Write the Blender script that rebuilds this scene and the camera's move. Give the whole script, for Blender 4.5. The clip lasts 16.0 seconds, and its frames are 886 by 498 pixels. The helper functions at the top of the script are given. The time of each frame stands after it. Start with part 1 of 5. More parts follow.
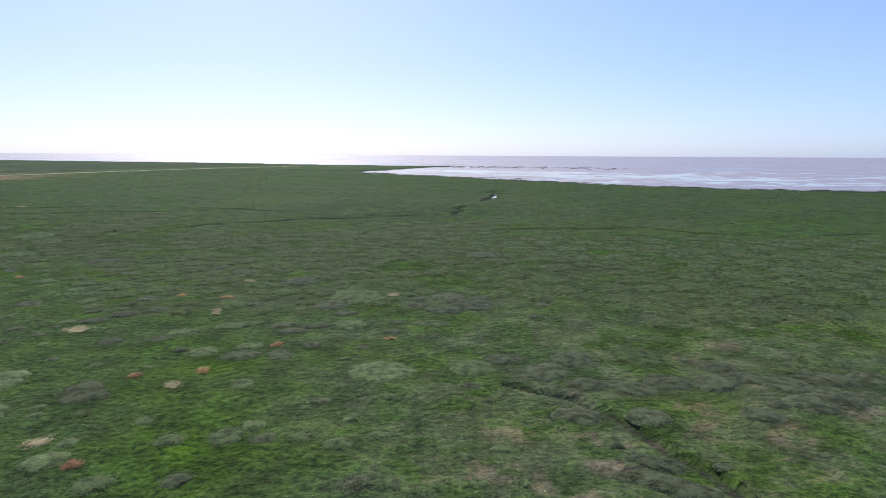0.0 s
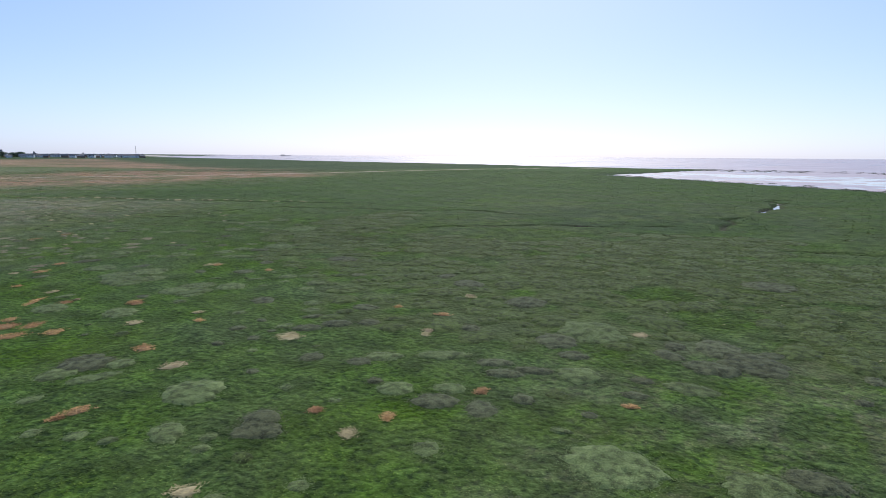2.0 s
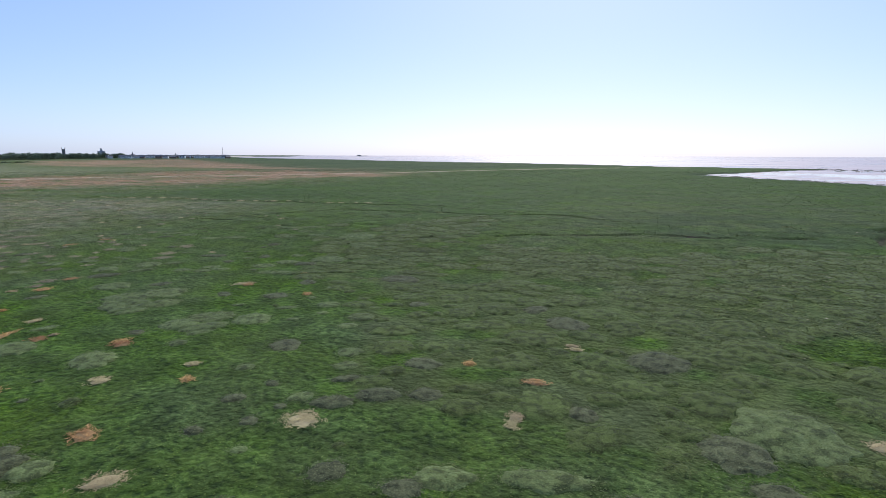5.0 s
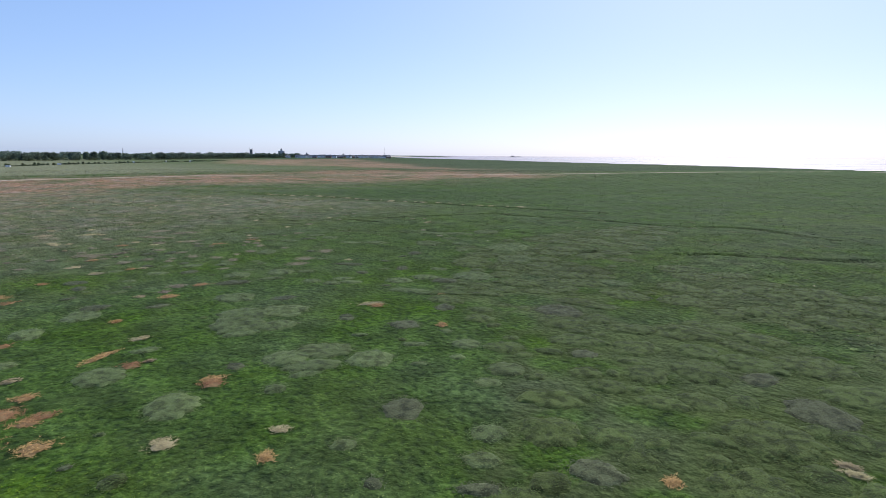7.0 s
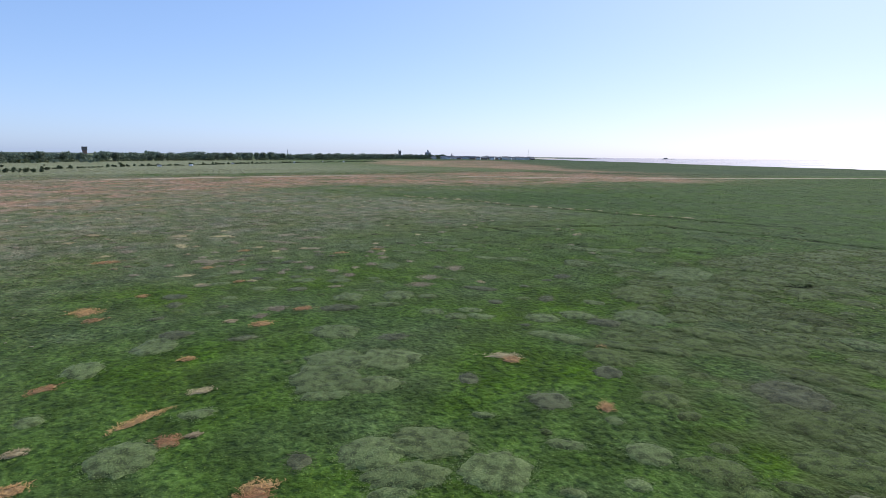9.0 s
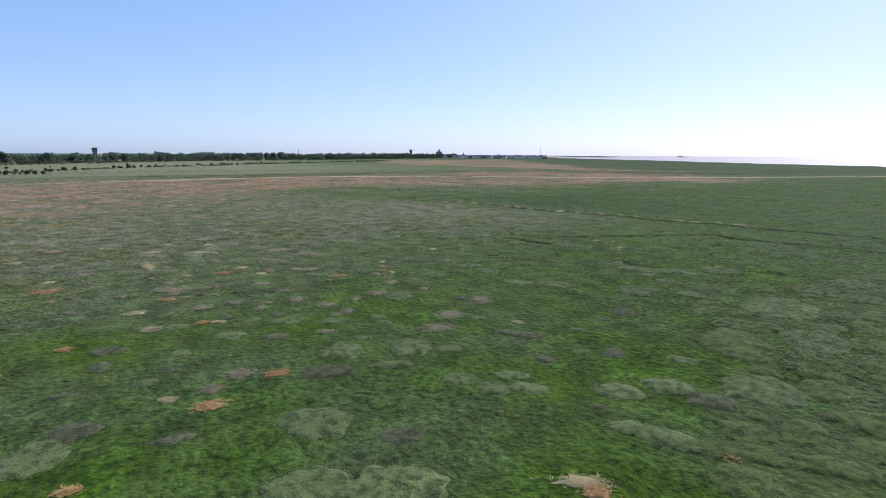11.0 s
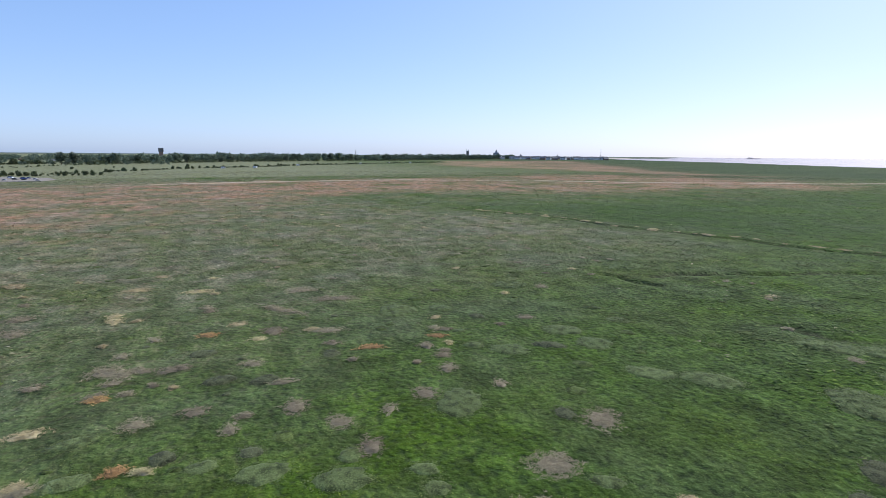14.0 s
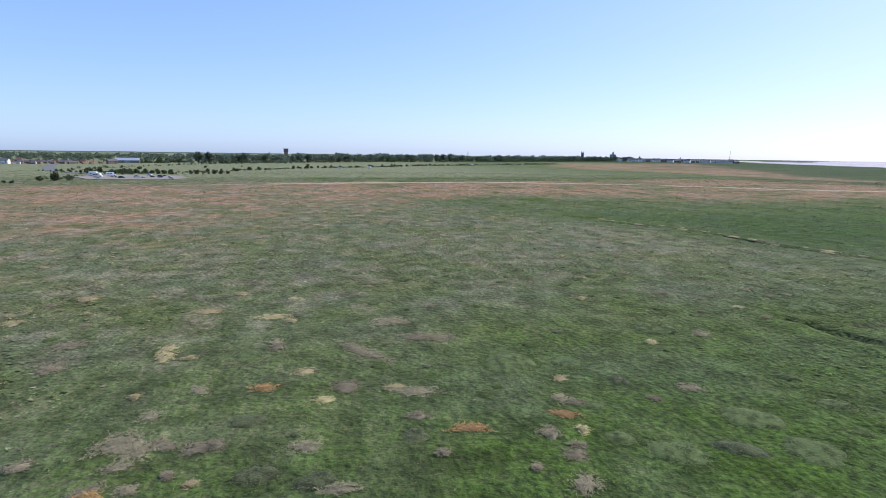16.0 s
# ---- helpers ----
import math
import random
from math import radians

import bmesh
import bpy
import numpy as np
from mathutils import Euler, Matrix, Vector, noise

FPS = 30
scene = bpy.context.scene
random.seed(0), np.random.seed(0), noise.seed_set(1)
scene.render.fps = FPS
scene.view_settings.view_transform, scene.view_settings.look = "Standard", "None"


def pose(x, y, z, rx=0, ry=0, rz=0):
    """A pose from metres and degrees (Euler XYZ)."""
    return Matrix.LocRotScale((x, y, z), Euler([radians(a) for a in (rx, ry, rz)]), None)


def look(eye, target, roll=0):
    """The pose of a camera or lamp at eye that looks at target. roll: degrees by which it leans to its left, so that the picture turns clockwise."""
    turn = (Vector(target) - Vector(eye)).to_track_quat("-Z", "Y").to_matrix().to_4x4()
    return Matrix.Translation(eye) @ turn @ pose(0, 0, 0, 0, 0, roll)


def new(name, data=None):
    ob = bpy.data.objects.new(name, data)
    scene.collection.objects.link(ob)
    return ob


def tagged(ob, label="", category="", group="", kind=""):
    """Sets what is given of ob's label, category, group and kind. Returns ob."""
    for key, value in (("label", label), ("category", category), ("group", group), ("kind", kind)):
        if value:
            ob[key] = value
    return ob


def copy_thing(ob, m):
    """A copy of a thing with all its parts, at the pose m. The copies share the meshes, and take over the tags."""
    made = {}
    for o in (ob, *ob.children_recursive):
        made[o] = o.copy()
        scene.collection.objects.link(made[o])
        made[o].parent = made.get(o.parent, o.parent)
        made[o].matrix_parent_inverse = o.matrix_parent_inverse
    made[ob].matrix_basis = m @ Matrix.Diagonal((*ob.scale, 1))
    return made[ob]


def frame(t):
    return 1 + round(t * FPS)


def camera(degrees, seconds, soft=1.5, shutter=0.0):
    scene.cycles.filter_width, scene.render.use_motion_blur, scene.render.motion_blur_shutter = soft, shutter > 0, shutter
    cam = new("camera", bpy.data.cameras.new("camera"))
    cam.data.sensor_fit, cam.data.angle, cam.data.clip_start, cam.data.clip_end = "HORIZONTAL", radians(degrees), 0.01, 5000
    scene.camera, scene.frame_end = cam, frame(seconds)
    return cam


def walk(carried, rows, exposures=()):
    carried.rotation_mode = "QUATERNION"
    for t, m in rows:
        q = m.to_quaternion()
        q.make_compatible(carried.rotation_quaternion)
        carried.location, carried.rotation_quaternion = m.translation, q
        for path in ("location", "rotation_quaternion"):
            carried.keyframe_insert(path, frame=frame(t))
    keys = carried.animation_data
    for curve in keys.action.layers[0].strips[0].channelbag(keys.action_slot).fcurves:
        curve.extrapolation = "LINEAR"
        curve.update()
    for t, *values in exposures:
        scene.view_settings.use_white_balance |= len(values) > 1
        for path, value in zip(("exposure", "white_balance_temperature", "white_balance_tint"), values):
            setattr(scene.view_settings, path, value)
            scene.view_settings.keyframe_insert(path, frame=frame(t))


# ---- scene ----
cam = camera(75.13, 16.0, soft=0.7)
ROWS = [
    (0.0, 0.00, 0.00, 12.60, 1.10, -9.37, -0.31),
    (0.5, -0.02, 2.74, 12.48, 6.80, -9.37, -0.28),
    (1.0, -0.28, 5.35, 12.43, 12.82, -9.38, -0.18),
    (1.5, -0.60, 7.39, 12.41, 20.09, -9.34, -0.26),
    (2.0, -1.16, 9.68, 12.37, 25.52, -9.30, -0.36),
    (2.5, -2.04, 11.83, 12.28, 27.70, -9.31, -0.35),
    (3.0, -3.12, 14.03, 12.17, 30.09, -9.29, -0.25),
    (5.5, -10.20, 24.56, 11.72, 34.58, -9.38, -0.07),
    (6.0, -11.84, 26.62, 11.70, 38.14, -9.37, -0.08),
    (6.5, -13.53, 28.53, 11.67, 42.46, -9.34, -0.19),
    (7.0, -15.75, 30.62, 11.59, 47.72, -9.32, -0.38),
    (7.5, -17.95, 32.50, 11.47, 52.53, -9.29, -0.47),
    (8.0, -20.46, 34.41, 11.42, 57.19, -9.31, -0.52),
    (8.5, -22.81, 36.09, 11.41, 60.65, -9.28, -0.55),
    (9.0, -25.59, 37.75, 11.42, 61.76, -9.28, -0.60),
    (11.5, -40.28, 44.08, 11.61, 63.01, -9.38, -0.21),
    (12.0, -43.19, 45.29, 11.76, 63.19, -9.37, -0.20),
    (12.5, -46.03, 46.40, 11.89, 63.27, -9.38, -0.24),
    (13.0, -49.12, 47.62, 11.99, 63.34, -9.37, -0.29),
    (13.5, -52.04, 48.73, 12.09, 64.62, -9.37, -0.36),
    (14.0, -55.04, 49.84, 12.24, 68.38, -9.35, -0.45),
    (14.5, -57.90, 50.82, 12.34, 73.85, -9.34, -0.58),
    (15.0, -61.21, 51.75, 12.36, 77.59, -9.32, -0.71),
    (15.5, -63.90, 52.43, 12.35, 78.83, -9.31, -0.76),
    (16.0, -65.80, 52.75, 12.28, 79.34, -9.34, -0.78),
]
walk(cam, [(t, pose(x, y, z, 90 + pitch, roll, yaw)) for t, x, y, z, yaw, pitch, roll in ROWS],
     exposures=[(0.0, 0.0), (6.0, 0.0), (9.0, 0.06), (14.0, 0.12), (16.0, 0.23)])

# ---------------------------------------------------------------- light
SUN_AZ, SUN_EL = 20.0, 42.0          # degrees left of +y, degrees above the horizon
world = bpy.data.worlds.new("sky")
scene.world = world
world.use_nodes = True
wn, wl = world.node_tree.nodes, world.node_tree.links
sky = wn.new("ShaderNodeTexSky")
sky.sky_type, sky.sun_disc = 'NISHITA', False
sky.sun_elevation, sky.sun_rotation = radians(SUN_EL), radians(-SUN_AZ)
sky.air_density, sky.dust_density, sky.ozone_density = 0.7, 0.8, 2.0
split, join = wn.new("ShaderNodeSeparateColor"), wn.new("ShaderNodeCombineColor")
wl.new(sky.outputs[0], split.inputs[0])
for k, (power, gain) in enumerate(((0.70, 0.193), (0.60, 0.261), (0.46, 0.438))):      # thin sea haze evens the sky out
    p, g = wn.new("ShaderNodeMath"), wn.new("ShaderNodeMath")
    p.operation, g.operation = 'POWER', 'MULTIPLY'
    p.inputs[1].default_value, g.inputs[1].default_value = power, gain
    wl.new(split.outputs[k], p.inputs[0])
    wl.new(p.outputs[0], g.inputs[0])
    wl.new(g.outputs[0], join.inputs[k])
wl.new(join.outputs[0], wn["Background"].inputs[0])
wn["Background"].inputs[1].default_value = 1.0

sun = new("sun", bpy.data.lights.new("sun", 'SUN'))
sun.data.energy, sun.data.angle, sun.data.color = 4.2, radians(0.6), (1.0, 0.95, 0.865)
sun.matrix_world = look((0, 0, 0), (math.sin(radians(SUN_AZ)) * math.cos(radians(SUN_EL)),
                                    -math.cos(radians(SUN_AZ)) * math.cos(radians(SUN_EL)), -math.sin(radians(SUN_EL))))

# ---------------------------------------------------------------- noise and mesh helpers


def vnoise(x, y, size, seed):
    """Smooth value noise between 0 and 1, with lumps of the given size in metres."""
    u, v = np.asarray(x, float) / size + seed * 17.31, np.asarray(y, float) / size - seed * 9.77
    i, j = np.floor(u), np.floor(v)
    fu, fv = u - i, v - j
    fu, fv = fu * fu * (3 - 2 * fu), fv * fv * (3 - 2 * fv)

    def h(a, b):
        s = np.sin(a * 127.1 + b * 311.7 + seed * 74.7) * 43758.5453
        return s - np.floor(s)
    return (h(i, j) * (1 - fu) + h(i + 1, j) * fu) * (1 - fv) + (h(i, j + 1) * (1 - fu) + h(i + 1, j + 1) * fu) * fv


def fnoise(x, y, size, seed):
    return (vnoise(x, y, size, seed) * 0.55 + vnoise(x, y, size * 0.47, seed + 3) * 0.3 + vnoise(x, y, size * 0.21, seed + 5) * 0.15)


def smooth(a, lo, hi):
    t = np.clip((a - lo) / (hi - lo), 0, 1)
    return t * t * (3 - 2 * t)


def poly_dist(x, y, line):
    """Distance to an open polyline, and the signed side of its nearest stretch (positive to its left)."""
    best = np.full(np.shape(x), 1e12)
    side = np.zeros(np.shape(x))
    for (ax, ay), (bx, by) in zip(line, line[1:]):
        dx, dy = bx - ax, by - ay
        t = np.clip(((x - ax) * dx + (y - ay) * dy) / (dx * dx + dy * dy), 0, 1)
        d = (x - ax - t * dx) ** 2 + (y - ay - t * dy) ** 2
        near = d < best
        best = np.where(near, d, best)
        side = np.where(near, dx * (y - ay) - dy * (x - ax), side)
    return np.sqrt(best), side


def inside(x, y, ring):
    hit = np.zeros(np.shape(x), bool)
    for (ax, ay), (bx, by) in zip(ring, ring[1:] + ring[:1]):
        if ay != by:
            hit ^= ((ay > y) != (by > y)) & (x < (bx - ax) * (y - ay) / (by - ay) + ax)
    return hit


def np_mesh(name, verts, faces, material=None, smooth_faces=False):
    """A mesh from arrays: verts (n, 3) and faces (m, k)."""
    me = bpy.data.meshes.new(name)
    m, k = faces.shape
    me.vertices.add(len(verts))
    me.vertices.foreach_set("co", np.ascontiguousarray(verts, np.float32).ravel())
    me.loops.add(m * k)
    me.loops.foreach_set("vertex_index", np.ascontiguousarray(faces, np.int32).ravel())
    me.polygons.add(m)
    me.polygons.foreach_set("loop_start", np.arange(0, m * k, k, dtype=np.int32))
    me.update(calc_edges=True)
    me.polygons.foreach_set("use_smooth", np.full(m, smooth_faces))
    if material:
        me.materials.append(material)
    return me


def put_attr(me, name, values):
    a = me.attributes.new(name, 'FLOAT_COLOR', 'POINT')
    a.data.foreach_set("color", np.ascontiguousarray(values, np.float32).ravel())


def part(name, bm, material, parent=None, label=""):
    """Links a bmesh as one mesh object, under its thing if one is given."""
    me = bpy.data.meshes.new(name)
    bm.to_mesh(me)
    bm.free()
    me.materials.append(material)
    ob = new(name, me)
    ob.parent = parent
    if label:
        tagged(ob, label)
    return ob


def box(bm, x0, x1, y0, y1, z0, z1):
    m = Matrix.Translation(((x0 + x1) / 2, (y0 + y1) / 2, (z0 + z1) / 2)) @ Matrix.Diagonal((x1 - x0, y1 - y0, z1 - z0, 1))
    return bmesh.ops.create_cube(bm, size=1.0, matrix=m)["verts"]


def boxed(*sizes, bevel=0.0):
    bm = bmesh.new()
    for s in sizes:
        box(bm, *s)
    if bevel:
        bmesh.ops.bevel(bm, geom=bm.edges[:], offset=bevel, segments=1, affect='EDGES')
    return bm


# ---------------------------------------------------------------- materials
def material(name, roughness=0.8, metal=0.0, specular=0.3, sheen=0.0):
    m = bpy.data.materials.new(name)
    m.use_nodes = True
    b = m.node_tree.nodes["Principled BSDF"]
    b.inputs["Roughness"].default_value = roughness
    b.inputs["Metallic"].default_value = metal
    b.inputs["Specular IOR Level"].default_value = specular
    b.inputs["Sheen Weight"].default_value, b.inputs["Sheen Roughness"].default_value = sheen, 0.4
    return m, m.node_tree.nodes, m.node_tree.links, b


def mix(nodes, links, fac, a, b, mode='MIX'):
    n = nodes.new("ShaderNodeMix")
    n.data_type, n.blend_type = 'RGBA', mode
    for socket, v in ((n.inputs[0], fac), (n.inputs[6], a), (n.inputs[7], b)):
        if isinstance(v, (int, float)):
            socket.default_value = v
        elif isinstance(v, tuple):
            socket.default_value = (*v, 1)
        else:
            links.new(v, socket)
    return n.outputs[2]


def noise_node(nodes, links, size, detail=3.0, stretch=(1, 1, 1)):
    g = nodes.new("ShaderNodeNewGeometry")
    mp = nodes.new("ShaderNodeMapping")
    mp.inputs["Scale"].default_value = tuple(s / size for s in stretch)
    links.new(g.outputs["Position"], mp.inputs["Vector"])
    n = nodes.new("ShaderNodeTexNoise")
    n.inputs["Scale"].default_value = 1.0
    n.inputs["Detail"].default_value = detail
    links.new(mp.outputs[0], n.inputs["Vector"])
    return n.outputs["Fac"]


def ramp(nodes, links, value, lo, hi, out_lo=0.0, out_hi=1.0):
    n = nodes.new("ShaderNodeMapRange")
    n.clamp = True
    for k, v in enumerate((lo, hi, out_lo, out_hi)):
        n.inputs[1 + k].default_value = v
    links.new(value, n.inputs[0])
    return n.outputs[0]


def bump(nodes, links, b, height, strength, distance):
    n = nodes.new("ShaderNodeBump")
    n.inputs["Strength"].default_value, n.inputs["Distance"].default_value = strength, distance
    links.new(height, n.inputs["Height"])
    links.new(n.outputs[0], b.inputs["Normal"])


def plain(name, colour, roughness=0.7, vary=0.25, size=0.6, metal=0.0, specular=0.3, per_object=0.15):
    """Colour with a two-scale variation, and a little of its own for every object."""
    m, nodes, links, b = material(name, roughness, metal, specular)
    dark, light = tuple(c * (1 - vary) for c in colour), tuple(min(c * (1 + vary), 1) for c in colour)
    c = mix(nodes, links, ramp(nodes, links, noise_node(nodes, links, size, 4), 0.3, 0.7), dark, light)
    c = mix(nodes, links, ramp(nodes, links, noise_node(nodes, links, size * 7, 2), 0.35, 0.65), c, tuple(v * (1 - vary * 0.6) for v in colour))
    info = nodes.new("ShaderNodeObjectInfo")
    hs = nodes.new("ShaderNodeHueSaturation")
    links.new(ramp(nodes, links, info.outputs["Random"], 0, 1, 1 - per_object, 1 + per_object), hs.inputs["Value"])
    links.new(c, hs.inputs["Color"])
    links.new(hs.outputs[0], b.inputs["Base Color"])
    return m


GRASS, LIME, GREY = (0.068, 0.124, 0.022), (0.046, 0.080, 0.011), (0.074, 0.098, 0.034)
RED, STRAWC, BROWNC = (0.400, 0.228, 0.160), (0.50, 0.40, 0.30), (0.225, 0.202, 0.142)
FIELD, DARK = (0.225, 0.228, 0.135), (0.034, 0.057, 0.024)


def marsh_colour(nodes, links):
    """The marsh's plant cover by zone: zone_a is red, lush, grey, straw; zone_b is field, dark, brown, bare."""
    za, zb = nodes.new("ShaderNodeAttribute"), nodes.new("ShaderNodeAttribute")
    za.attribute_name, zb.attribute_name = "zone_a", "zone_b"
    sa, sb = nodes.new("ShaderNodeSeparateColor"), nodes.new("ShaderNodeSeparateColor")
    links.new(za.outputs["Color"], sa.inputs[0])
    links.new(zb.outputs["Color"], sb.inputs[0])
    fine, mid, broad = noise_node(nodes, links, 0.22, 3), noise_node(nodes, links, 1.7, 3), noise_node(nodes, links, 9, 5)
    c = mix(nodes, links, ramp(nodes, links, mid, 0.35, 0.65), GRASS, tuple(v * 0.72 for v in GRASS))
    c = mix(nodes, links, sa.outputs[1], c, LIME)
    tuft = noise_node(nodes, links, 0.42, 6)     # yellow-green tips; the shade in the hollows between is painted into the colour
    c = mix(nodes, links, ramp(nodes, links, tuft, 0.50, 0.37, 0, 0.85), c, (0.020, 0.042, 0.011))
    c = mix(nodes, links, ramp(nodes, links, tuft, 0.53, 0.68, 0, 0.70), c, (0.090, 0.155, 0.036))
    c = mix(nodes, links, sa.outputs[2], c, GREY)
    c = mix(nodes, links, sb.outputs[1], c, DARK)
    c = mix(nodes, links, sb.outputs[2], c, BROWNC)
    fleck = nodes.new("ShaderNodeMath")          # bleached stems in the dry parts
    fleck.operation = 'MULTIPLY'
    links.new(ramp(nodes, links, noise_node(nodes, links, 0.6, 5), 0.50, 0.62, 0, 0.8), fleck.inputs[0])
    links.new(sb.outputs[2], fleck.inputs[1])
    fleck.use_clamp = True
    c = mix(nodes, links, fleck.outputs[0], c, (0.300, 0.245, 0.160))
    c = mix(nodes, links, sb.outputs[0], c, FIELD)
    rust = nodes.new("ShaderNodeMath")           # the dead grass is dappled with living blades
    rust.operation = 'MULTIPLY'
    links.new(ramp(nodes, links, noise_node(nodes, links, 1.5, 6), 0.36, 0.60, 0.25, 1.1), rust.inputs[0])
    links.new(sa.outputs[0], rust.inputs[1])
    rust.use_clamp = True
    c = mix(nodes, links, rust.outputs[0], c, RED)
    c = mix(nodes, links, za.outputs["Alpha"], c, STRAWC)
    hs = nodes.new("ShaderNodeHueSaturation")
    links.new(ramp(nodes, links, noise_node(nodes, links, 2.2, 8), 0.34, 0.66, 0.63, 1.30), hs.inputs["Value"])
    links.new(ramp(nodes, links, broad, 0.3, 0.7, 0.8, 1.2), hs.inputs["Saturation"])
    links.new(c, hs.inputs["Color"])
    c = mix(nodes, links, zb.outputs["Alpha"], hs.outputs[0], (0.055, 0.045, 0.038))
    return c, fine, tuft


def thin(nodes, links, b, colour, share=0.22):
    """Lets light through a leaf."""
    tr, mx = nodes.new("ShaderNodeBsdfTranslucent"), nodes.new("ShaderNodeMixShader")
    links.new(colour, tr.inputs["Color"])
    mx.inputs[0].default_value = share
    links.new(b.outputs[0], mx.inputs[1])
    links.new(tr.outputs[0], mx.inputs[2])
    links.new(mx.outputs[0], nodes["Material Output"].inputs["Surface"])


def marsh_material(name, leaf):
    m, nodes, links, b = material(name, 0.7 if leaf else 0.9, 0, 0.05, 0.07)
    b.inputs["Sheen Tint"].default_value = (0.64, 1.0, 0.34, 1)
    c, fine, tuft = marsh_colour(nodes, links)
    if leaf:
        g = nodes.new("ShaderNodeNewGeometry")
        rnd = g.outputs["Random Per Island"]
        hs = nodes.new("ShaderNodeHueSaturation")
        bright = nodes.new("ShaderNodeMath")         # light caught by a few blades, painted as a brighter blade colour
        links.new(ramp(nodes, links, rnd, 0, 1, 0.75, 1.25), bright.inputs[0])
        links.new(ramp(nodes, links, rnd, 0.70, 1, 0, 0.6), bright.inputs[1])
        links.new(bright.outputs[0], hs.inputs["Value"])
        links.new(ramp(nodes, links, rnd, 0, 1, 0.515, 0.475), hs.inputs["Hue"])
        links.new(c, hs.inputs["Color"])
        links.new(hs.outputs[0], b.inputs["Base Color"])
        thin(nodes, links, b, hs.outputs[0], 0.10)
    else:
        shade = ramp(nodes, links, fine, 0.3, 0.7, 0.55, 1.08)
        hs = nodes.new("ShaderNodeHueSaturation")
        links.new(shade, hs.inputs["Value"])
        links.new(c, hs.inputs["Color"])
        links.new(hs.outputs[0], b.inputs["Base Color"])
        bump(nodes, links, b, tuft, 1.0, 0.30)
    return m


def leaf_material(name, colour, spread=0.32, roughness=0.7, gloss=0.05, sheen=0.0):
    """Leaves or dry blades: every blade has a tone of its own."""
    m, nodes, links, b = material(name, roughness, 0, gloss, sheen)
    g, info = nodes.new("ShaderNodeNewGeometry"), nodes.new("ShaderNodeObjectInfo")
    hs = nodes.new("ShaderNodeHueSaturation")
    add = nodes.new("ShaderNodeMath")
    links.new(ramp(nodes, links, g.outputs["Random Per Island"], 0, 1, 1 - spread, 1 + spread), add.inputs[0])
    links.new(ramp(nodes, links, info.outputs["Random"], 0, 1, 0.8, 1.2), add.inputs[1])
    add.operation = 'MULTIPLY'
    links.new(add.outputs[0], hs.inputs["Value"])
    links.new(ramp(nodes, links, info.outputs["Random"], 0, 1, 0.485, 0.515), hs.inputs["Hue"])
    c = mix(nodes, links, ramp(nodes, links, noise_node(nodes, links, 0.8, 3), 0.35, 0.68), colour, tuple(v * 0.7 for v in colour))
    links.new(c, hs.inputs["Color"])
    links.new(hs.outputs[0], b.inputs["Base Color"])
    thin(nodes, links, b, hs.outputs[0])
    return m


def cushion_material(name, colour):
    """The close fuzz of small leaves that a purslane cushion is made of."""
    m, nodes, links, b = material(name, 0.9, 0, 0.05, 0.08)
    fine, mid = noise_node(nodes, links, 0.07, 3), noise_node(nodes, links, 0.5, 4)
    # shaded pits between the leaves, painted as darker tones of the cushion colour
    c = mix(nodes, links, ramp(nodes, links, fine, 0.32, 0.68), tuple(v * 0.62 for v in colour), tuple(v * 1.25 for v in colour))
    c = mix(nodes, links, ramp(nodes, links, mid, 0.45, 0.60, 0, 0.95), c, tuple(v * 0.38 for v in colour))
    info = nodes.new("ShaderNodeObjectInfo")
    hs = nodes.new("ShaderNodeHueSaturation")
    links.new(ramp(nodes, links, info.outputs["Random"], 0, 1, 0.82, 1.18), hs.inputs["Value"])
    links.new(c, hs.inputs["Color"])
    links.new(hs.outputs[0], b.inputs["Base Color"])
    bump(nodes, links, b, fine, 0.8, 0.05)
    return m


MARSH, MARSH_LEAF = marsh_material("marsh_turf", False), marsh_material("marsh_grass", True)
MAT_LEAF = leaf_material("purslane_leaf", (0.115, 0.154, 0.044), 0.28, 0.7, 0.08, 0.05)
MAT_BROWN_LEAF = leaf_material("purslane_twiggy", (0.142, 0.156, 0.080), 0.34, 0.7, 0.08, 0.05)
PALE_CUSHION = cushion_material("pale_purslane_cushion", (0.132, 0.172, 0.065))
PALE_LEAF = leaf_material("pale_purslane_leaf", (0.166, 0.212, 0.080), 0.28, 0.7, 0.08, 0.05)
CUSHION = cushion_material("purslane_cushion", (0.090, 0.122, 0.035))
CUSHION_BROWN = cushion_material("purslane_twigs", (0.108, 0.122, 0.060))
RUST_BLADE = leaf_material("rust_blade", (0.50, 0.29, 0.135), 0.45)
STRAW_BLADE = leaf_material("straw_blade", (0.50, 0.42, 0.235), 0.3)
BROWN_BLADE = leaf_material("brown_blade", (0.33, 0.285, 0.190), 0.22)
CORD = leaf_material("cordgrass_leaf", (0.10, 0.11, 0.06), 0.35)
STRAW_LITTER = plain("straw_bed", (0.41, 0.345, 0.195), 0.95, 0.3, 0.2)
LITTER = plain("litter", (0.24, 0.205, 0.135), 0.95, 0.4, 0.2)
RUST_LITTER = plain("rust_bed", (0.30, 0.195, 0.090), 0.95, 0.4, 0.2)


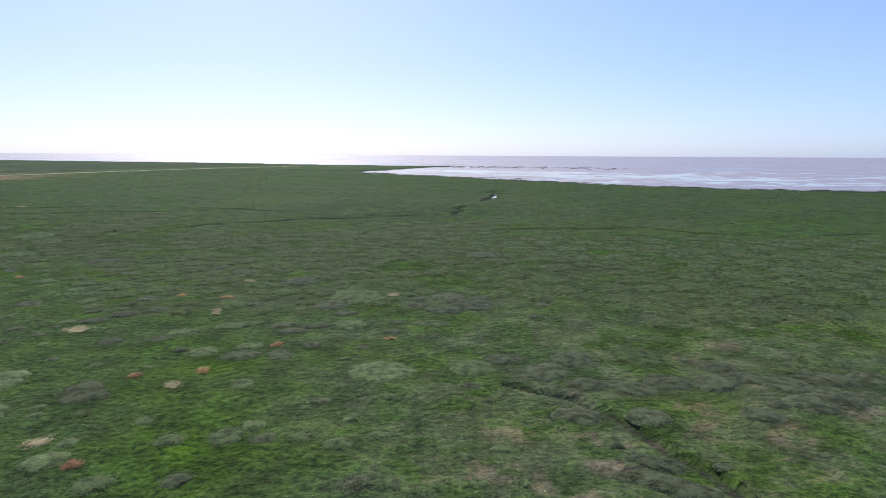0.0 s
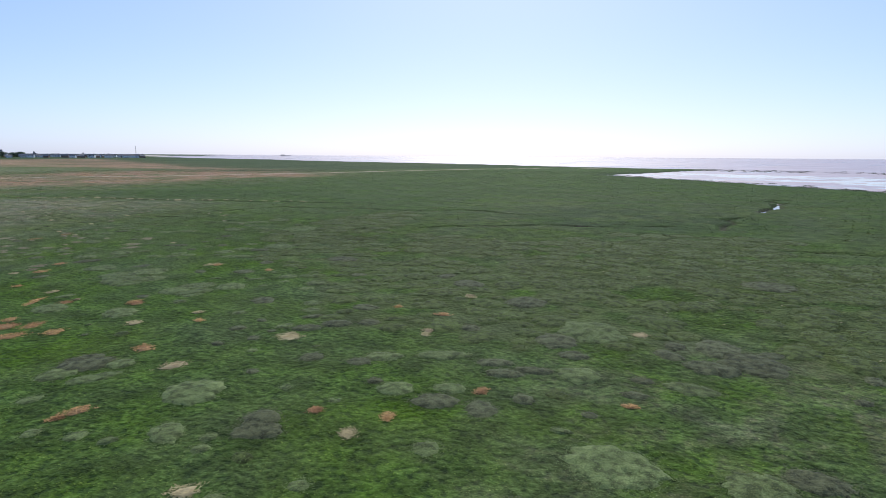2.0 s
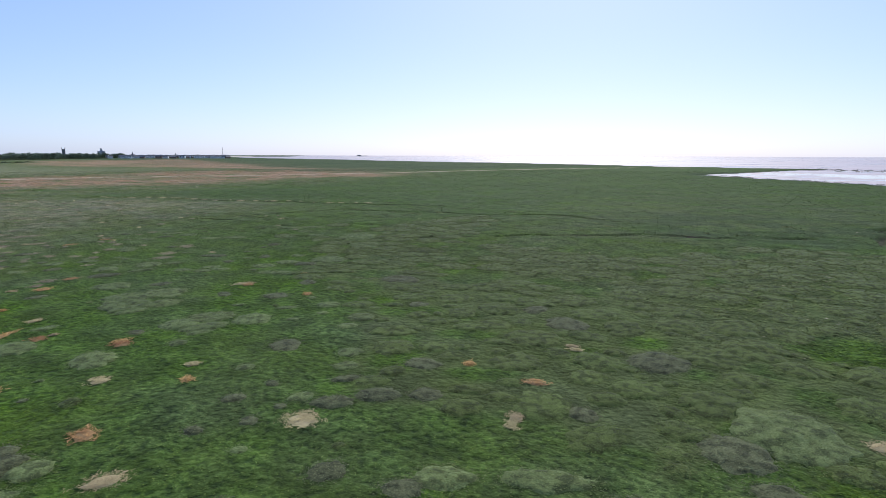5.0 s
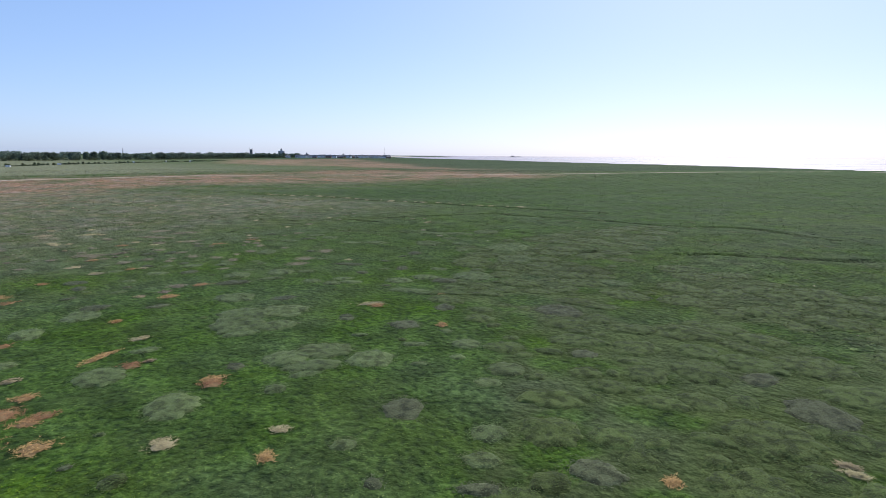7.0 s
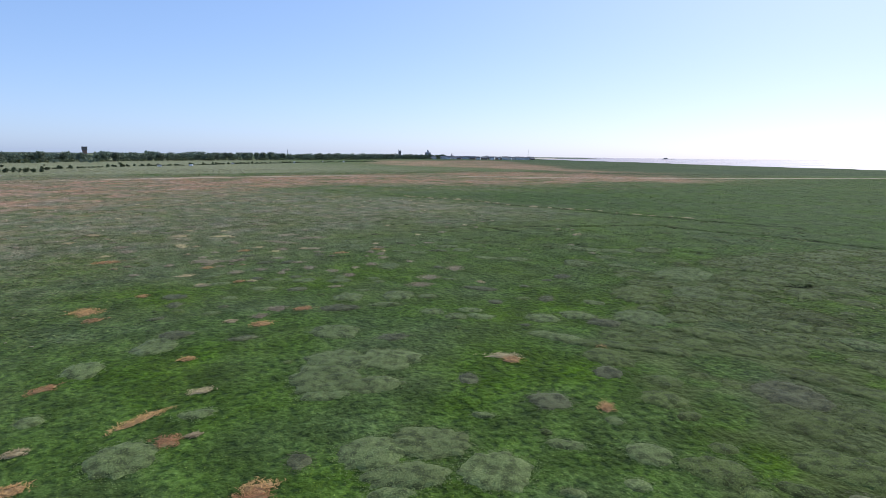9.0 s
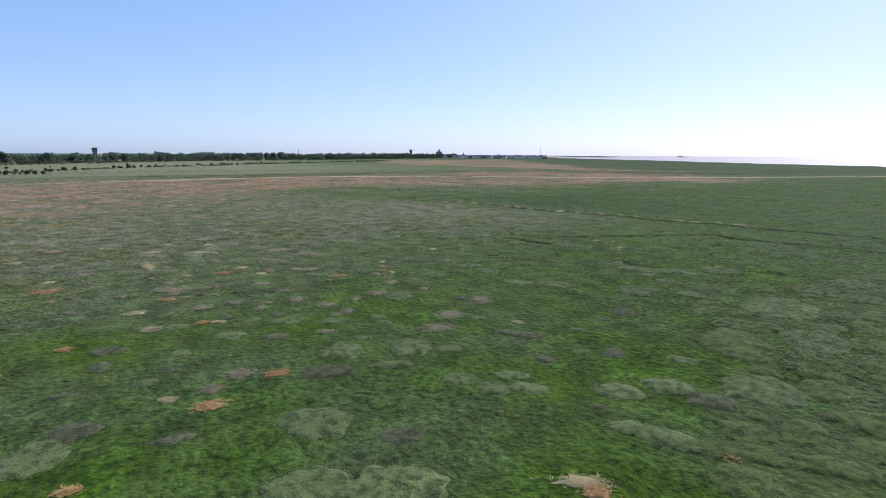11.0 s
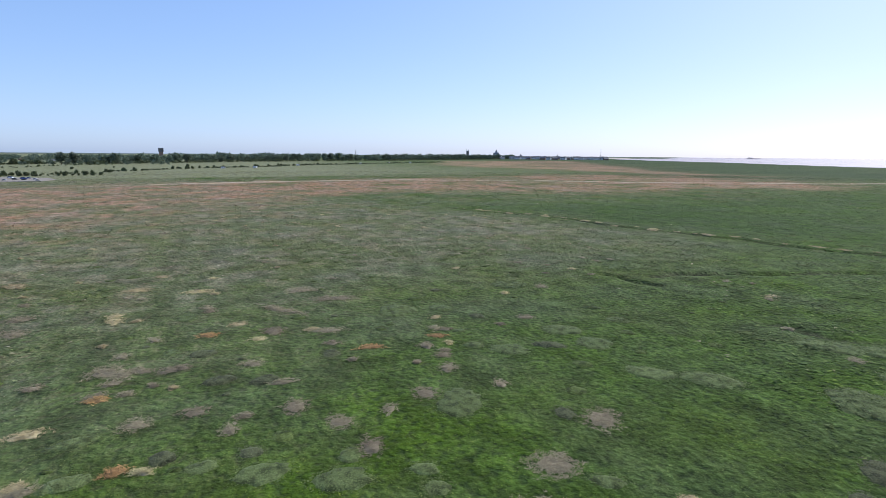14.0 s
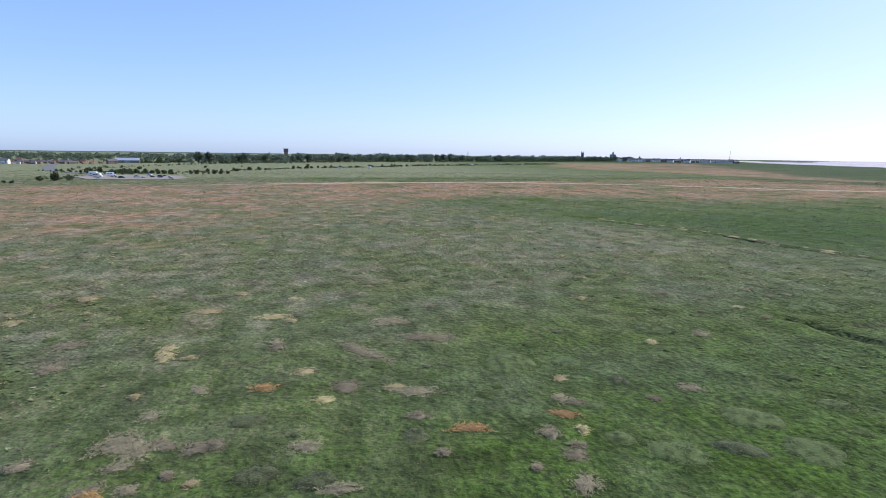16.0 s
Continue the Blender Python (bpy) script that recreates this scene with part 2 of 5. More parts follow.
def mud_material():
    m, nodes, links, b = material("wet_mud", 0.4, 0, 0.5)
    streak = noise_node(nodes, links, 60, 4, (0.35, 1.6, 1))
    fine = noise_node(nodes, links, 1.6, 4)
    c = mix(nodes, links, ramp(nodes, links, streak, 0.3, 0.7), (0.31, 0.245, 0.262), (0.44, 0.360, 0.385))
    c = mix(nodes, links, ramp(nodes, links, fine, 0.35, 0.7), c, (0.28, 0.220, 0.238))
    links.new(c, b.inputs["Base Color"])
    links.new(ramp(nodes, links, streak, 0.35, 0.62, 0.25, 0.55), b.inputs["Roughness"])
    bump(nodes, links, b, fine, 0.25, 0.05)
    return m


def water_material():
    m, nodes, links, b = material("still_water", 0.06, 0, 0.5)
    b.inputs["Base Color"].default_value = (0.10, 0.085, 0.08, 1)
    bump(nodes, links, b, noise_node(nodes, links, 0.7, 2), 0.12, 0.02)
    return m


MUD, WATER = mud_material(), water_material()

# ---------------------------------------------------------------- the plan of the marsh
SHORE = [(5000, 520), (1500, 300), (500, 228), (250, 212), (158, 213), (125, 217), (107, 222), (91, 236), (71, 246), (51, 268), (28, 294),
         (0, 326), (-37, 364), (-72, 405), (-50, 480), (-15, 590), (0, 630), (-130, 650), (-250, 720), (-400, 790), (-550, 830),
         (-700, 900), (-950, 1020), (-1300, 1140), (-1700, 1350), (-2300, 1950), (-3000, 2900), (-5000, 5000)]
LAND = SHORE + [(-5200, -5200), (5200, -5200)]
TRACK = [(-262, -60), (-285, -10), (-300, 30), (-316, 85), (-320, 130), (-303, 185), (-268, 240), (-240, 310), (-222, 390), (-198, 480), (-150, 570), (-80, 600)]
RUSTY = [[(-286, -8), (-295, 25), (-319, 76), (-336, 164), (-363, 254), (-338, 326), (-257, 308), (-221, 295), (-217, 226), (-225, 164), (-238, 110), (-219, 73), (-200, 45), (-172, 24), (-160, 5), (-170, -60), (-262, -60)],
         [(-1028, 447), (-1058, 598), (-1118, 751), (-583, 464), (-410, 383), (-329, 357), (-346, 337), (-430, 323), (-531, 310), (-627, 281)]]
CREEK_A = [(8, 158), (9, 166), (13, 174), (12, 181), (15, 188), (11, 194), (17, 203)]
CREEK_I = [(0, 118), (0, 126), (2.5, 131), (0.5, 137), (4, 143)]
CREEK_NEAR = [(3, 30.4), (4.4, 29.6), (6.3, 28.9), (8.1, 26.6), (8.8, 24.9), (9.5, 23.1), (10.4, 22), (10.9, 20.3), (12.2, 17)]
CREEK_B = [(-101, 92), (-101, 95), (-100, 99), (-98, 105), (-96, 110), (-94, 116), (-89, 116), (-86, 117), (-80, 119), (-66, 122), (-50, 130), (-38, 126)]
CREEK_C = [(-86, 87), (-82, 88), (-80, 89), (-77, 94), (-74, 97), (-70, 99), (-66, 101)]
CREEK_D = [(-178, 101), (-167, 104), (-157, 111), (-147, 113), (-135, 116), (-122, 121), (-109, 124), (-95, 130), (-80, 135)]
CREEK_F = [(5, 97), (14, 98), (24, 99), (33, 101), (40, 94), (53, 91), (75, 96)]
CREEK_G = [(68, 178), (72, 184), (78, 194)]
CREEK_H = [(-104.1, 87.4), (-102.8, 88.1), (-101.3, 88.1), (-99.6, 88.4), (-97.8, 88.9)]
CREEK_E = [(-62, 86), (-57, 89), (-50, 95), (-45, 100), (-36, 105), (-30, 110), (-20, 113), (-9, 119)]

# purslane mats, twiggy mats, withered tufts, rust and straw heaps, lush and wasted turf: x, y, half sizes, turn
MATS_A = [(23.9, 31.8, 1.29, 1.15, 143), (21.3, 31.7, 1.94, 1.26, 146), (18.3, 28.2, 1.30, 1.18, 147), (16.8, 31.6, 1.29, 1.05, 152), (15.9, 33.3, 1.36, 1.04, 154),
    (15.2, 26.8, 1.25, 0.97, 150), (12.1, 31, 1.43, 1.30, 159), (11.1, 22.1, 0.42, 0.41, 153), (9.9, 30.1, 1.39, 1.05, 162), (9.8, 22.2, 1.35, 0.66, 156),
    (9.6, 20.6, 1.85, 0.83, 155), (9.1, 26.6, 1.16, 1.10, 161), (7.5, 30.5, 1.25, 0.90, 166), (7.4, 34.5, 1.34, 1.57, 168), (7.2, 23.6, 0.49, 0.34, 163),
    (6.9, 21.1, 0.78, 0.41, 162), (6.6, 26.6, 1.38, 1.05, 166), (3.9, 71.6, 2.57, 2.16, 173), (3.1, 34.3, 1.41, 1.02, 175)]
MATS_B = [(2.8, 20.6, 0.39, 0.41, 172), (2.2, 23.2, 0.73, 0.33, 175), (1.2, 32.8, 1.52, 1.38, 178), (1.1, 20.5, 0.55, 0.36, 177), (0.5, 22.4, 0.59, 0.38, 179),
    (-1.5, 20, 0.60, 0.41, 4), (-1.7, 42, 1.53, 1.05, 177), (-3.3, 24.4, 0.67, 0.51, 8), (-3.3, 28.6, 0.45, 0.36, 7), (-4.2, 32.2, 2.06, 1.86, 7),
    (-4.9, 25.9, 0.49, 0.41, 11), (-5, 23.5, 0.87, 0.61, 12), (-6.8, 34.3, 0.62, 0.37, 10), (-6.8, 24, 0.71, 0.61, 16), (-7.6, 41.3, 1.40, 1.25, 9),
    (-8.6, 49.7, 2.26, 2.85, 10), (-9.3, 25.2, 0.74, 0.68, 20), (-10.2, 24.1, 0.89, 0.96, 23), (-11.6, 30.1, 0.78, 0.81, 21)]
MATS_C = [(-12.6, 23.7, 0.76, 0.75, 28), (-13.5, 36.5, 1.03, 0.83, 25), (-13.8, 20.1, 0.87, 0.74, 34), (-14.7, 25.5, 0.54, 0.51, 30), (-15.9, 40.9, 1.84, 0.83, 26),
    (-16, 35.1, 1.08, 1.05, 31), (-16.8, 21.7, 1.05, 0.98, 38), (-16.9, 23.3, 0.62, 0.56, 36), (-18, 32.3, 0.42, 0.34, 39), (-19.2, 39, 1.23, 1.02, 33),
    (-20.2, 25.8, 0.49, 0.50, 38), (-20.7, 26.7, 0.53, 0.41, 54), (-21.1, 48.4, 0.88, 0.63, 21), (-21.4, 32.6, 0.39, 0.47, 45), (-21.7, 44.5, 1.14, 1.10, 26),
    (-22.5, 46.4, 1.12, 0.67, 27), (-22.7, 26.2, 0.82, 1.23, 58), (-24.3, 24.5, 0.52, 0.35, 64), (-24.4, 53.9, 1.30, 0.70, 23)]
MATS_D = [(-25.3, 29.9, 1.61, 1.78, 54), (-25.8, 50.1, 0.88, 0.86, 30), (-26, 24.2, 0.65, 0.51, 66), (-26.9, 64.4, 1.99, 1.70, 20), (-27.2, 36.2, 0.48, 0.37, 47),
    (-27.7, 55.7, 1.47, 0.89, 28), (-28.1, 23.5, 0.55, 0.51, 69), (-28.9, 41.2, 0.80, 0.72, 50), (-29.9, 45.6, 0.86, 0.75, 44), (-30, 58.5, 1.09, 1.61, 29),
    (-30.5, 55.5, 1.22, 1.02, 32), (-30.9, 70.3, 1.51, 1.63, 23), (-31.2, 47.4, 0.94, 0.95, 43), (-31.5, 52.1, 1.58, 1.18, 37), (-31.7, 25.5, 0.71, 0.55, 68),
    (-31.7, 28.8, 1.55, 0.70, 63), (-32.4, 30.9, 0.97, 0.90, 60), (-33.9, 28.1, 1.15, 1.06, 65), (-34.3, 42.2, 0.71, 0.59, 57)]
MATS_E = [(-34.9, 51.3, 0.80, 0.79, 43), (-35.5, 53.4, 1.19, 1.04, 41), (-35.8, 57.5, 1.13, 0.54, 27), (-35.9, 60.5, 2.00, 1.28, 24), (-37.9, 65.8, 1.21, 1.56, 24),
    (-38.7, 52.7, 0.59, 0.55, 41), (-38.9, 63.2, 1.89, 1.80, 28), (-39.4, 50.4, 0.58, 0.34, 48), (-39.7, 69.1, 1.64, 1.05, 24), (-40.1, 54.8, 1.01, 1.02, 40),
    (-41.5, 42.8, 0.67, 0.75, 63), (-41.8, 48.8, 1.49, 1.44, 56), (-41.9, 35.2, 0.30, 0.19, 77), (-41.9, 69, 1.74, 1.36, 28), (-42.2, 52.4, 1.04, 0.53, 49),
    (-42.3, 44.8, 1.06, 0.48, 67), (-42.8, 55.6, 0.49, 0.49, 44), (-42.8, 38.3, 1.34, 1.58, 72), (-43, 45.8, 1.73, 0.99, 65)]
MATS_F = [(-43.4, 77.3, 1.69, 1.19, 24), (-44.9, 47.6, 1.94, 1.36, 63), (-44.9, 61.2, 1.05, 1.06, 40), (-45.1, 45.2, 1.36, 1.55, 69), (-45.9, 50.8, 0.63, 0.36, 57),
    (-46.1, 69.5, 1.63, 1.00, 33), (-48.2, 80.3, 2.36, 2.13, 28), (-48.4, 64.9, 1.89, 0.94, 40), (-49.1, 36.7, 1.32, 1.48, 93), (-49.3, 70.7, 2.08, 1.62, 36),
    (-50.6, 62.9, 2.29, 1.03, 45), (-50.6, 66.8, 1.00, 1.49, 25), (-51.1, 45.2, 1.40, 0.68, 74), (-51.3, 47.7, 1.64, 1.02, 69), (-51.7, 64.7, 1.37, 1.21, 29),
    (-51.7, 39.6, 0.95, 0.59, 86), (-52.1, 61.5, 1.50, 0.67, 34), (-53, 61.2, 1.55, 0.83, 37), (-53.2, 45.9, 1.81, 2.33, 66)]
MATS_G = [(-54.1, 69.5, 2.14, 2.05, 28), (-54.2, 60.6, 1.01, 0.80, 40), (-54.2, 33.2, 0.72, 0.64, 99), (-54.3, 49.9, 1.78, 1.88, 67), (-54.9, 75.5, 2.12, 2.35, 38),
    (-55.2, 47.2, 1.94, 2.01, 72), (-56.6, 65.7, 1.42, 1.13, 37), (-57.3, 63, 1.39, 1.04, 42), (-57.4, 79.4, 2.12, 2.74, 26), (-59.1, 69.5, 0.97, 0.68, 37),
    (-59.6, 59.2, 1.10, 0.82, 52), (-59.7, 74.8, 2.12, 3.18, 32), (-60, 34.8, 1.13, 1.21, 95), (-60.3, 57.6, 0.95, 0.94, 56), (-60.5, 48.7, 1.66, 1.69, 77),
    (-61.4, 59.4, 1.07, 0.69, 54), (-62.1, 56.6, 1.00, 0.90, 60), (-62.4, 38.3, 1.43, 1.50, 79), (-63.3, 85.1, 2.62, 3.83, 29)]
MATS_H = [(-65.5, 54.3, 1.35, 0.66, 68), (-65.5, 79.1, 0.78, 1.17, 36), (-66.4, 58.3, 0.92, 0.86, 61), (-67.8, 56.4, 1.49, 1.59, 66), (-68.7, 42.2, 0.76, 0.53, 94),
    (-68.9, 52.5, 1.36, 1.53, 74), (-69.3, 82.5, 1.34, 1.08, 27), (-70.4, 58.7, 0.55, 0.47, 62), (-70.7, 54.4, 0.78, 0.49, 73), (-71.4, 63.2, 0.82, 0.59, 53),
    (-72.5, 79.7, 1.73, 1.92, 33), (-72.7, 44, 0.74, 0.83, 90), (-73.4, 57, 0.67, 0.65, 69), (-73.7, 84.7, 1.18, 1.33, 31), (-74.8, 57, 0.71, 0.56, 70),
    (-75.1, 47.1, 1.13, 1.00, 94), (-75.2, 53.8, 1.28, 0.92, 78), (-75.4, 93.8, 1.97, 2.14, 27), (-76.6, 89.3, 2.25, 1.47, 31)]
MATS_I = [(-76.7, 51, 1.17, 0.87, 85), (-76.9, 54.5, 0.57, 0.82, 74), (-77.8, 75, 1.77, 1.09, 44), (-78, 48.8, 0.81, 0.56, 90), (-78.6, 44.1, 1.04, 0.67, 100),
    (-79.2, 86.8, 1.99, 1.52, 36), (-79.8, 72.6, 1.63, 1.01, 49), (-80.1, 60.8, 1.20, 1.80, 67), (-81.9, 43.7, 1.24, 0.56, 100), (-85.2, 72.6, 1.34, 1.24, 44),
    (-86.1, 66.8, 1.33, 1.12, 55), (-87.6, 65, 0.82, 0.70, 61), (-88.4, 72.2, 1.51, 1.24, 49), (-88.9, 77.4, 1.08, 0.80, 43), (-90.8, 65.3, 0.56, 0.45, 63),
    (-92.6, 77.8, 0.96, 0.43, 47), (-92.9, 46.9, 0.67, 0.73, 102), (-97, 66.3, 1.12, 1.03, 67), (-97.5, 62.9, 1.63, 1.81, 72)]
MATS_J = [(-100.8, 47.5, 0.86, 1.22, 99), (-102.6, 75.6, 1.77, 1.68, 58), (-106.8, 92.3, 2.31, 2.40, 46)]
MATS = MATS_A + MATS_B + MATS_C + MATS_D + MATS_E + MATS_F + MATS_G + MATS_H + MATS_I + MATS_J
TWIGGY_A = [(-0.7, 45.9, 1.65, 1.34, 176), (-3, 49.1, 0.78, 0.99, 180), (-3.7, 20.4, 0.70, 0.74, 10), (-4.2, 42.1, 0.78, 0.64, 2), (-4.3, 39.9, 0.85, 0.59, 3),
    (-6, 36.5, 0.55, 0.45, 7), (-6.8, 28.1, 0.73, 0.47, 14), (-8.4, 23.9, 0.71, 0.61, 19), (-8.6, 44.4, 1.20, 0.79, 10), (-9.4, 36.8, 0.72, 0.66, 15),
    (-10.1, 40.8, 1.33, 0.63, 15), (-10.7, 20.4, 0.66, 0.64, 28), (-11, 34.8, 0.83, 1.25, 21), (-11.5, 39.7, 1.24, 0.69, 18), (-12.6, 41, 1.31, 0.70, 19),
    (-13.4, 34.6, 1.33, 1.04, 27), (-17.6, 35.5, 0.54, 0.53, 34), (-19.2, 28.1, 1.33, 0.89, 34), (-19.9, 29.1, 1.02, 1.10, 48)]
TWIGGY_B = [(-20, 37.6, 0.90, 0.78, 36), (-23.1, 37, 0.86, 0.85, 41), (-23.9, 44.8, 0.97, 0.88, 33), (-24.7, 33.6, 0.49, 0.43, 48), (-25.9, 43.5, 1.28, 0.88, 40),
    (-26.4, 48.1, 1.16, 0.95, 33), (-27.2, 41.6, 1.24, 0.73, 46), (-28.5, 44.1, 1.03, 0.47, 44), (-28.9, 39.9, 0.40, 0.40, 53), (-28.9, 38.1, 0.52, 0.55, 47),
    (-30.2, 36.2, 0.50, 0.52, 51), (-31.3, 41.5, 0.46, 0.48, 54), (-31.5, 39.3, 0.75, 0.57, 59), (-34.3, 30, 1.52, 1.68, 63), (-35.4, 46.1, 1.00, 1.40, 51),
    (-39.9, 33.6, 0.34, 0.25, 79), (-45.7, 54.4, 1.17, 1.07, 50), (-45.8, 42.6, 0.59, 0.79, 76), (-47.1, 59.4, 0.90, 0.96, 45)]
TWIGGY_C = [(-49.8, 52.4, 0.64, 0.89, 59), (-54.4, 66.1, 1.32, 1.00, 33), (-56.4, 60.8, 0.46, 0.42, 44), (-57.8, 51.6, 1.12, 0.87, 67), (-61.6, 43.2, 0.99, 0.54, 92),
    (-61.7, 66.8, 0.76, 1.14, 43), (-62.6, 62.5, 0.73, 0.73, 50), (-64.1, 39.5, 1.18, 1.01, 101), (-66, 67.8, 0.62, 0.46, 36), (-66.1, 50.8, 1.57, 0.99, 75),
    (-67, 63.8, 1.66, 0.74, 45), (-67.2, 71.2, 0.56, 0.60, 34), (-68.1, 73.8, 0.87, 1.29, 33), (-68.6, 38.6, 0.72, 0.37, 101), (-72.2, 40, 0.64, 0.96, 87),
    (-73.5, 49.6, 0.95, 0.78, 88), (-75, 40.2, 1.05, 0.95, 96), (-85.9, 69.6, 1.28, 0.65, 50), (-86.4, 51.9, 0.92, 0.72, 92)]
TWIGGY_D = [(-87.2, 49.6, 1.04, 0.75, 98), (-89.3, 56.1, 0.65, 0.97, 82), (-91.9, 48.7, 0.99, 0.71, 99)]
TWIGGY = TWIGGY_A + TWIGGY_B + TWIGGY_C + TWIGGY_D
BROWN_A = [(-66.3, 45.1, 0.62, 0.61, 88), (-67.8, 46.6, 0.80, 0.71, 85), (-70.6, 59.8, 1.32, 0.81, 59), (-73.1, 52.8, 0.55, 0.39, 79), (-73.4, 62, 1.26, 1.20, 58),
    (-75.9, 66.3, 0.90, 1.15, 54), (-77.2, 55.5, 0.53, 0.80, 75), (-78.5, 42.6, 0.79, 0.50, 103), (-80, 54.7, 0.72, 0.70, 78), (-80.9, 49.9, 0.44, 0.53, 88),
    (-81.7, 59.5, 0.65, 0.87, 70), (-82.1, 50.6, 0.43, 0.36, 86), (-82.3, 53, 0.60, 0.91, 82), (-82.8, 46, 0.69, 0.64, 95), (-83.3, 48.5, 0.64, 0.61, 90),
    (-84.5, 61.9, 0.54, 0.80, 64), (-85.7, 52.8, 0.73, 0.41, 90), (-86.6, 62.5, 0.52, 0.68, 65), (-86.9, 45.1, 0.41, 0.37, 110)]
BROWN_B = [(-87, 43.7, 0.72, 0.42, 113), (-88.6, 62.1, 0.51, 0.63, 68), (-88.7, 44.2, 0.66, 0.44, 111), (-89.1, 51.4, 0.72, 0.56, 93), (-89.2, 40.5, 0.55, 0.51, 118),
    (-89.8, 47, 0.71, 0.53, 104), (-89.9, 47.7, 0.36, 0.49, 102), (-90, 44.5, 0.67, 0.86, 96), (-90.6, 43.6, 1.00, 1.00, 110), (-91.2, 56.5, 0.54, 0.46, 82),
    (-91.3, 68.8, 0.35, 0.35, 58), (-91.6, 64.6, 0.57, 0.33, 65), (-92.3, 71.6, 0.76, 0.57, 55), (-93.2, 44.1, 0.53, 0.62, 107), (-94.2, 56.8, 1.28, 0.57, 82),
    (-95.5, 53.2, 0.91, 0.91, 89), (-100.5, 36.8, 0.80, 1.20, 115), (-100.7, 54.4, 2.59, 0.64, 35), (-100.9, 78.1, 0.60, 0.90, 54)]
BROWN_C = [(-103, 59, 1.85, 0.87, 80), (-104.6, 36, 1.08, 1.01, 113), (-106.8, 56.6, 1.25, 1.03, 85)]
BROWN = BROWN_A + BROWN_B + BROWN_C
RUST_A = [(-4.3, 38.4, 0.37, 0.21, 3), (-11.8, 36.9, 0.30, 0.46, 21), (-14.7, 32, 0.32, 0.45, 33), (-15.4, 21.4, 0.32, 0.37, 36), (-18.1, 30.9, 0.33, 0.34, 42),
    (-20, 49.1, 0.69, 0.38, 18), (-24.2, 49.6, 0.29, 0.33, 27), (-28.3, 25.8, 0.60, 0.43, 65), (-28.5, 24.9, 0.35, 0.19, 67), (-33.6, 33.4, 0.56, 0.69, 57),
    (-35.6, 39.5, 0.36, 0.40, 64), (-42.3, 33, 0.67, 0.58, 81), (-43.9, 56.2, 0.36, 0.54, 45), (-44.1, 40.7, 0.55, 0.52, 68), (-44.1, 30.9, 1.15, 0.66, 68),
    (-44.6, 40.9, 0.68, 0.40, 80), (-45.2, 33.1, 0.57, 0.44, 66), (-45.6, 33.7, 0.58, 0.43, 81), (-46.9, 32.1, 1.07, 0.76, 68)]
RUST_B = [(-48.4, 33.4, 0.48, 0.46, 101), (-49.7, 38.3, 0.56, 0.47, 89), (-50.6, 62.2, 0.41, 0.53, 46), (-51.1, 56, 0.51, 0.53, 54), (-52.4, 37.4, 1.44, 0.33, 123),
    (-58, 33.3, 0.79, 0.33, 115), (-59.2, 39.8, 0.44, 0.27, 87), (-64.3, 44.8, 0.80, 0.52, 88), (-67, 48.4, 0.70, 0.50, 81), (-70.4, 34.8, 0.58, 0.47, 94),
    (-73, 34.2, 1.01, 1.04, 94), (-76.4, 37.9, 0.42, 0.47, 100), (-78.8, 45.7, 0.48, 0.36, 96), (-86.5, 43.9, 0.60, 0.42, 98), (-89.7, 58.7, 0.82, 0.47, 76),
    (-90.3, 63.4, 0.62, 0.41, 67), (-94.1, 34.9, 1.24, 0.87, 100), (-95.8, 49, 0.72, 0.52, 97)]
RUST = RUST_A + RUST_B
STRAW_A = [(-5.3, 50.4, 0.54, 0.61, 3), (-15.4, 29.7, 0.38, 0.46, 38), (-18.2, 23.3, 0.55, 0.46, 38), (-18.9, 44.2, 0.28, 0.42, 28), (-19.1, 45, 0.37, 0.55, 23),
    (-19.9, 55, 0.50, 0.22, 14), (-20.3, 55.5, 0.45, 0.20, 22), (-27.1, 39.5, 0.87, 0.83, 43), (-29.3, 32.1, 0.83, 0.63, 55),
    (-37.2, 40.9, 0.39, 0.29, 62), (-39.1, 36.8, 0.54, 0.56, 72), (-49.7, 39.3, 0.28, 0.12, 86), (-51.2, 33.1, 0.47, 0.27, 100), (-51.8, 56, 0.93, 0.42, 54),
    (-54.3, 40, 0.55, 0.33, 86), (-65.9, 43.1, 0.42, 0.35, 92), (-83.5, 41.7, 0.80, 0.48, 103), (-87, 47.3, 0.21, 0.21, 105)]
STRAW_B = [(-93.7, 52.1, 0.57, 0.39, 91), (-97.9, 51, 0.64, 0.52, 93), (-101.5, 42.6, 0.64, 0.92, 97), (-102.9, 42.5, 0.57, 0.57, 105), (-109.5, 48, 1.36, 0.65, 96),
    (-110.2, 30.3, 0.80, 0.67, 117), (-111.5, 42.9, 1.09, 0.70, 102), (-114.9, 49.3, 0.48, 0.43, 94), (-116.7, 32.6, 0.84, 1.10, 112), (-117.1, 44.6, 0.59, 0.69, 99)]
STRAW = STRAW_A + STRAW_B
